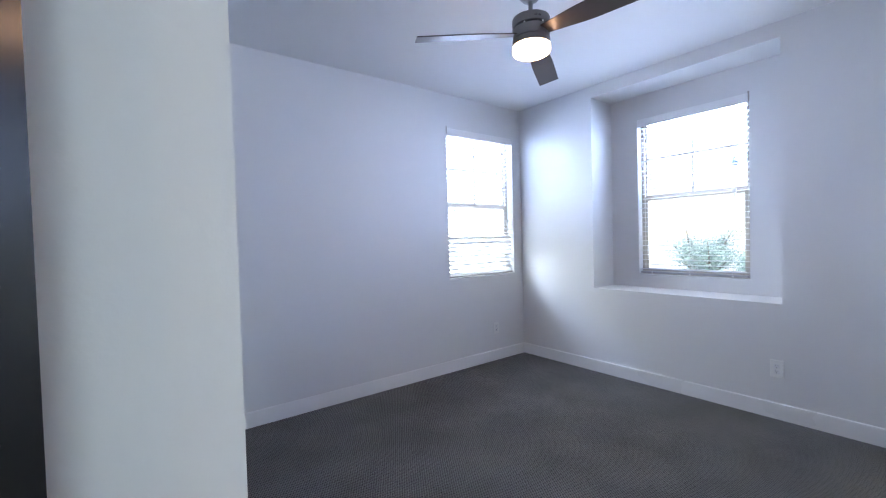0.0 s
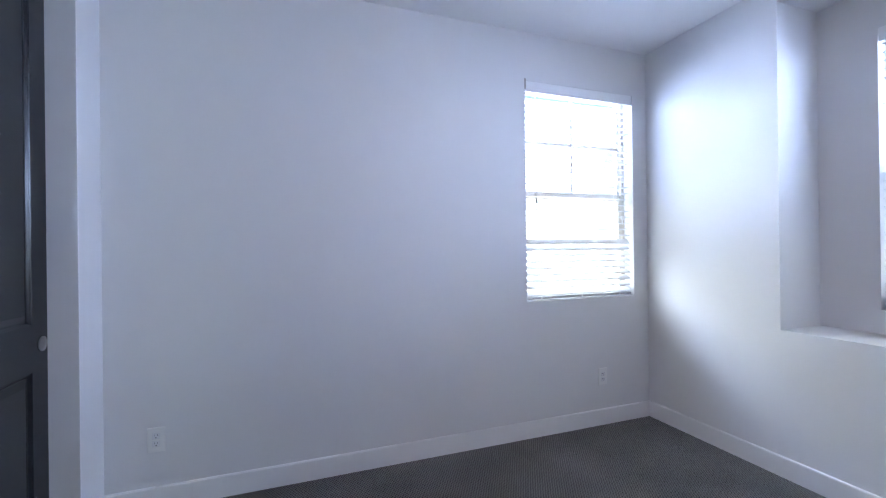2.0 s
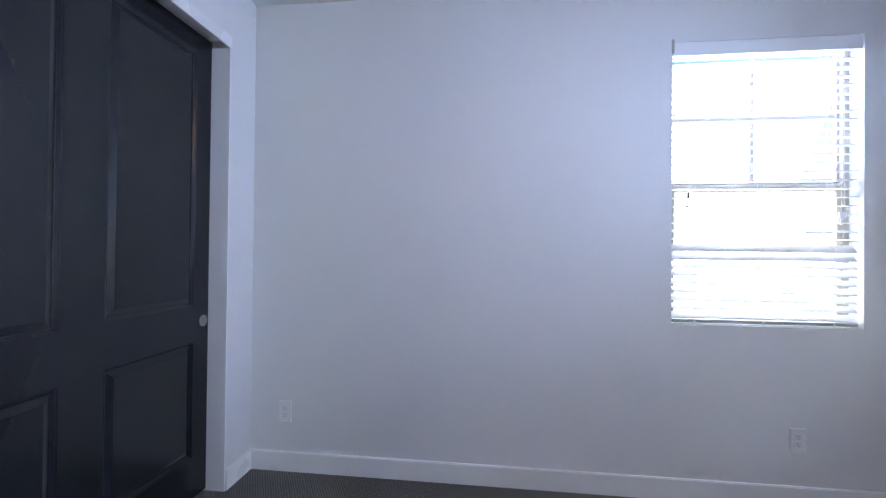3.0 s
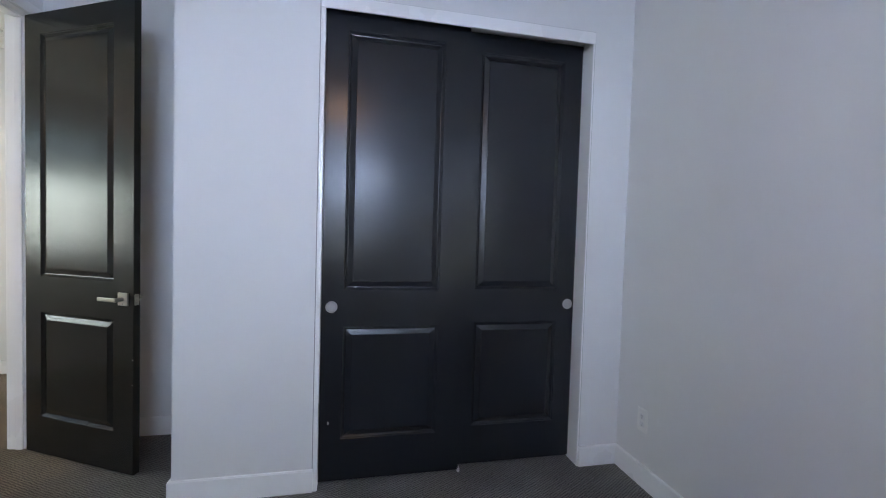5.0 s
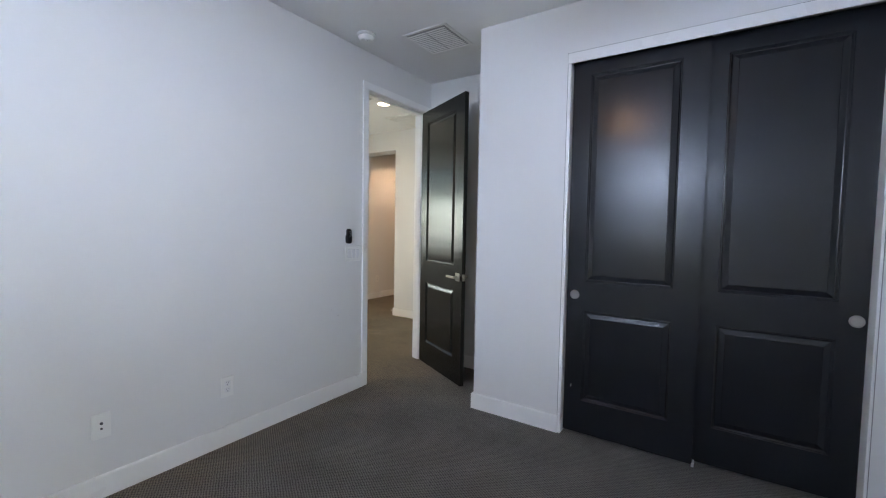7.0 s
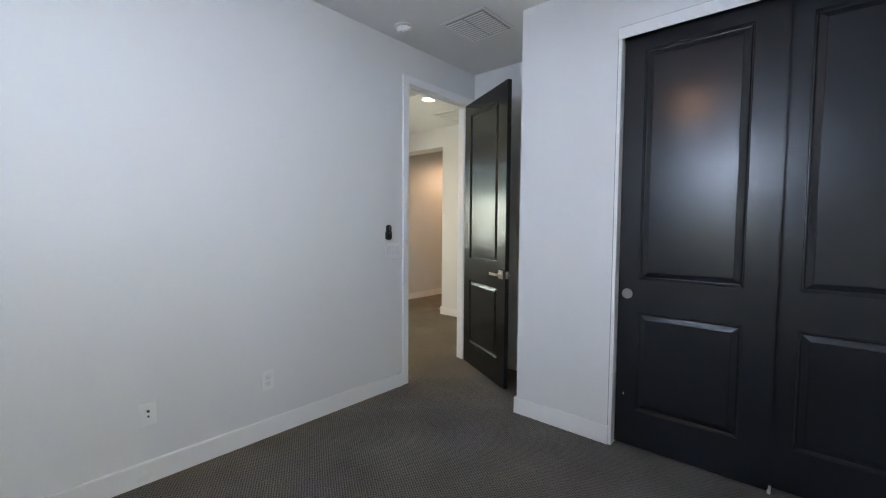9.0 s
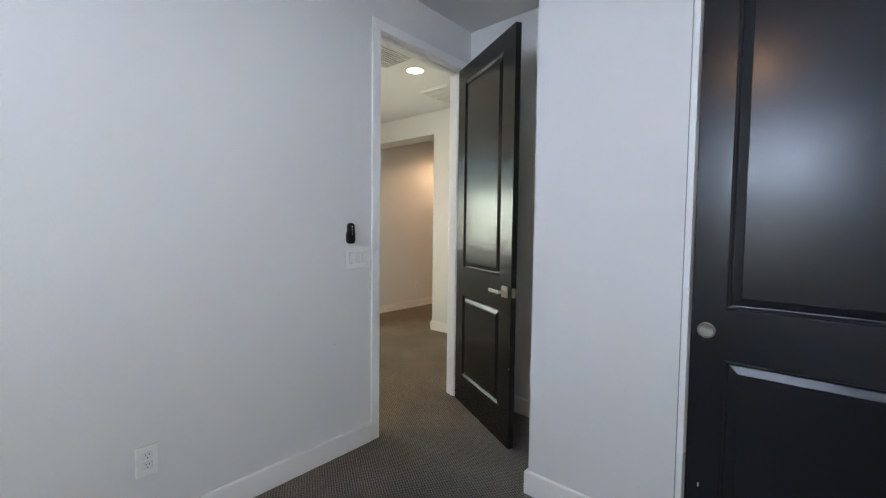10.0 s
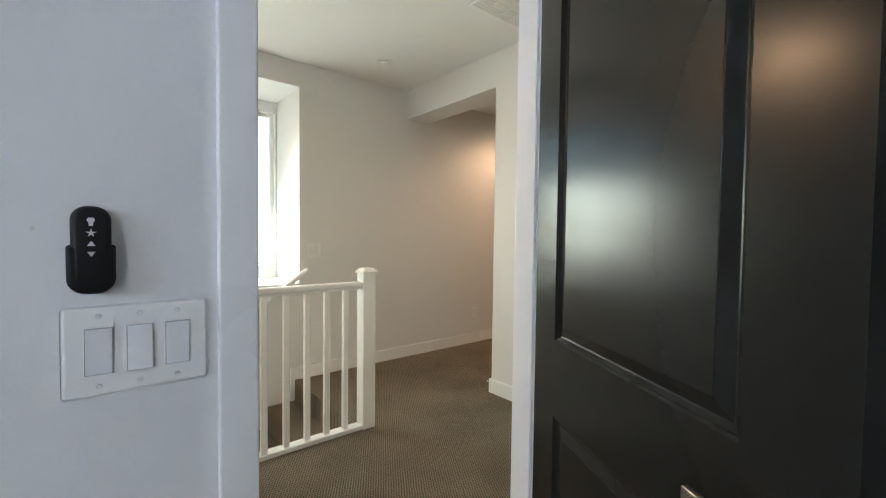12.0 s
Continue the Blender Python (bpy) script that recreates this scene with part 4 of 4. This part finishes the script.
def fan_remote():
    r = thing("fan_remote", "black ceiling fan remote held in its wall cradle above the switches", "remote control", (0.350, 0.0, 1.262))
    r.rotation_euler = (0, 0, radians(180))
    part("cradle", rounded_block(0.052, -0.060, 0.006, 0.0, 0.023, 0.021, 0.004, 0.0065), BLACK, r, smooth=True)
    body = part("handset", rounded_block(0.043, -0.053, 0.058, 0.003, 0.0235, 0.0195, 0.0185, 0.0075), BLACK, r, "black glossy handset with four white button marks", True)

    def sign(pts, cz):
        bm = bmesh.new()
        bm.faces.new([bm.verts.new((a, -0.0237, cz + b)) for a, b in pts])
        f = bmesh.ops.extrude_face_region(bm, geom=list(bm.faces))
        bmesh.ops.translate(bm, vec=(0, -0.0002, 0), verts=[v for v in f["geom"] if isinstance(v, bmesh.types.BMVert)])
        part("button_mark", bm, ICON, body)

    s = 0.0045
    sign([(-s, -0.7 * s), (s, -0.7 * s), (0, 0.8 * s)], 0.008)
    sign([(-s, 0.7 * s), (0, -0.8 * s), (s, 0.7 * s)], -0.006)
    sign([(-0.5 * s, -1.2 * s), (0.5 * s, -1.2 * s), (0.55 * s, -0.3 * s), (s, 0.5 * s), (0.6 * s, 1.2 * s), (-0.6 * s, 1.2 * s), (-s, 0.5 * s), (-0.55 * s, -0.3 * s)], 0.037)
    sign([((1.35 if i % 2 == 0 else 0.45) * s * math.sin(i * math.pi / 5), (1.35 if i % 2 == 0 else 0.45) * s * math.cos(i * math.pi / 5)) for i in range(10)], 0.022)
    part("label_bars", boxes(*[(0.0212, 0.0217, -0.016, -0.012, 0.028 - 0.006 * i, 0.0315 - 0.006 * i) for i in range(6)]), ICON, body, "small unreadable pale print")


fan_remote()

# ---------------------------------------------------------------- hall: balustrade, handrail, door stop


def balustrade():
    y, zb = -1.700, 0.0015
    b = thing("balustrade", "white painted stair balustrade with a capped newel on the hall carpet", "stair railing", (SX0 - 0.05, y, zb))
    ox = SX0 - 0.05

    def at(rows, bevel=0.0015, seg=1):
        return boxes(*[(r[0] - ox, r[1] - ox, r[2] - y, r[3] - y, r[4], r[5]) for r in rows], bevel=bevel, seg=seg)

    nx0, nx1 = ox - 0.045, ox + 0.045
    newel = part("newel_post", at([(nx0, nx1, y - 0.045, y + 0.045, 0.0, 1.030)], 0.002), TRIM, b)
    bm = bmesh.new()
    box(bm, -0.056, 0.056, -0.056, 0.056, 1.030, 1.044, bevel=0.002)
    cap = [(0.050, 1.044), (0.036, 1.062), (0.0, 1.068)]
    r0 = [bm.verts.new((s * 0.052, t * 0.052, 1.043)) for s, t in ((-1, -1), (1, -1), (1, 1), (-1, 1))]
    r1 = [bm.verts.new((s * 0.030, t * 0.030, 1.062)) for s, t in ((-1, -1), (1, -1), (1, 1), (-1, 1))]
    for i in range(4):
        bm.faces.new((r0[i], r0[(i + 1) % 4], r1[(i + 1) % 4], r1[i]))
    bm.faces.new(r1)
    part("newel_cap", bm, TRIM, newel)
    part("base_rail", at([(nx1, 1.53, y - 0.035, y + 0.035, 0.0, 0.028)], 0.003), TRIM, b)
    part("handrail", at([(nx1, 1.53, y - 0.030, y + 0.030, 0.940, 0.975)], 0.012, 3), TRIM, b)
    part("rail_fillet", at([(nx1, 1.53, y - 0.018, y + 0.018, 0.925, 0.941)], 0.002), TRIM, b)
    x = nx1 + 0.108
    me = finish("baluster", boxes((-0.0165, 0.0165, -0.0165, 0.0165, 0.027, 0.927), bevel=0.0015), TRIM)
    while x < 1.50:
        ob = new("baluster", me)
        ob.parent = b
        ob.location = (x - ox, 0, 0)
        x += 0.125


balustrade()


def wall_handrail():
    y = HY + 0.062
    h = thing("wall_handrail", "white sloping handrail fixed to the hall wall above the stairs", "handrail", (-1.03, HY, 0.96))
    a, b = Vector((0, 0.062, 0)), Vector((2.1, 0.062, -2.1 * 0.70))
    bm = cyl(bmesh.new(), a, b, 0.022, n=20)
    bmesh.ops.create_uvsphere(bm, u_segments=16, v_segments=10, radius=0.0235, matrix=Matrix.Translation(a))
    part("rail", bm, TRIM, h, smooth=True)
    for x in (0.13, 1.0, 1.9):
        z = -0.70 * x
        br = part("bracket", boxes((x - 0.020, x + 0.020, 0.0, 0.007, z - 0.120, z - 0.045), bevel=0.003, seg=2), TRIM, h, "white rail bracket")
        bm = cyl(bmesh.new(), (x, 0.006, z - 0.075), (x, 0.058, z - 0.062), 0.008, n=12)
        cyl(bm, (x, 0.058, z - 0.066), (x, 0.062, z - 0.018), 0.008, n=12)
        part("arm", bm, TRIM, br, smooth=True)


wall_handrail()


def spring_stop():
    s = thing("door_stop", "short spring door stop with white tip on the hall baseboard", "door stop", (HX - 0.03, -1.609 - BBT, 0.065))
    bm = bmesh.new()
    for k in range(9):
        cyl(bm, (0, -0.004 - 0.0055 * k, 0), (0, -0.0075 - 0.0055 * k, 0), 0.006 - 0.0002 * k, n=12)
    part("spring", bm, NICKEL, s)
    part("rubber_tip", cyl(bmesh.new(), (0, -0.052, 0), (0, -0.066, 0), 0.0075, 0.006, n=14), PLASTIC, s, "white rubber tip")


spring_stop()

# ---------------------------------------------------------------- wall scuffs


def scuff(x, z, w, h):
    s = thing("wall_scuff", "faint grey scuff mark on the painted wall", "scuff mark", (x, 0.0, z), "wall scuffs")
    bm = bmesh.new()
    pts = [(w * math.cos(a * math.pi / 5) * (0.7 + 0.3 * ((a * 7) % 3) / 2), h * math.sin(a * math.pi / 5)) for a in range(10)]
    bm.faces.new([bm.verts.new((a, 0.0006, c)) for a, c in pts])
    part("mark", bm, SCUFF, s)


for sx, sz, sw, sh in ((0.516, 0.698, 0.003, 0.006), (0.450, 0.643, 0.012, 0.004), (0.400, 0.517, 0.003, 0.003), (0.408, 1.289, 0.003, 0.003)):
    scuff(sx, sz, sw, sh)

# ---------------------------------------------------------------- trees outside the niche window


def tree(x, y, top, crown, trunk_h, seed, label):
    rnd = random.Random(seed)
    base = -3.05
    t = thing("tree", label, "tree", (x, y, base), "garden trees")
    bm = bmesh.new()
    fork = Vector((0.1, 0.05, trunk_h))
    cyl(bm, (0, 0, 0), fork * 0.5, 0.13, 0.10, n=12)
    cyl(bm, fork * 0.5, fork, 0.10, 0.07, n=12)
    tips = []
    for k in range(9):
        a = k * 2.4 + rnd.uniform(-0.3, 0.3)
        end = fork + Vector((math.cos(a) * crown * rnd.uniform(0.4, 0.8), math.sin(a) * crown * rnd.uniform(0.4, 0.8), rnd.uniform(0.35, 0.95) * (top - base - trunk_h)))
        mid = (fork + end) / 2 + Vector((rnd.uniform(-.1, .1), rnd.uniform(-.1, .1), 0.1))
        cyl(bm, fork, mid, 0.045, 0.028, n=8)
        cyl(bm, mid, end, 0.028, 0.010, n=8)
        tips += [mid, end, (mid + end) / 2]
        for q in range(3):
            e2 = mid + Vector((rnd.uniform(-.5, .5), rnd.uniform(-.5, .5), rnd.uniform(0.0, .5))) * crown * 0.7
            cyl(bm, mid, e2, 0.016, 0.006, n=6)
            tips.append(e2)
    part("trunk", bm, BARK, t)
    verts, faces = [], []
    for c in tips:
        for q in range(190):
            d = Vector((rnd.gauss(0, 1), rnd.gauss(0, 1), rnd.gauss(0, 0.8)))
            p = c + d * crown * 0.15
            if p.z > top - base:
                continue
            n1 = Vector((rnd.gauss(0, 1), rnd.gauss(0, 1), rnd.gauss(0, 1))).normalized()
            n2 = n1.orthogonal().normalized()
            ln, wd = rnd.uniform(0.024, 0.042), rnd.uniform(0.011, 0.018)
            i = len(verts)
            verts += [p - n1 * ln, p + n2 * wd, p + n1 * ln, p - n2 * wd]
            faces.append((i, i + 1, i + 2, i + 3))
    me = bpy.data.meshes.new("crown")
    me.from_pydata([tuple(v) for v in verts], [], faces)
    me.materials.append(LEAF)
    ob = new("crown", me)
    ob.parent = t
    tagged(ob, kind="stuff")


tree(12.3, 4.72, 1.72, 1.08, 2.6, 3, "leafy green garden tree outside the niche window")
tree(12.0, 3.38, 1.45, 0.72, 2.4, 8, "smaller leafy garden tree beside a taller one")
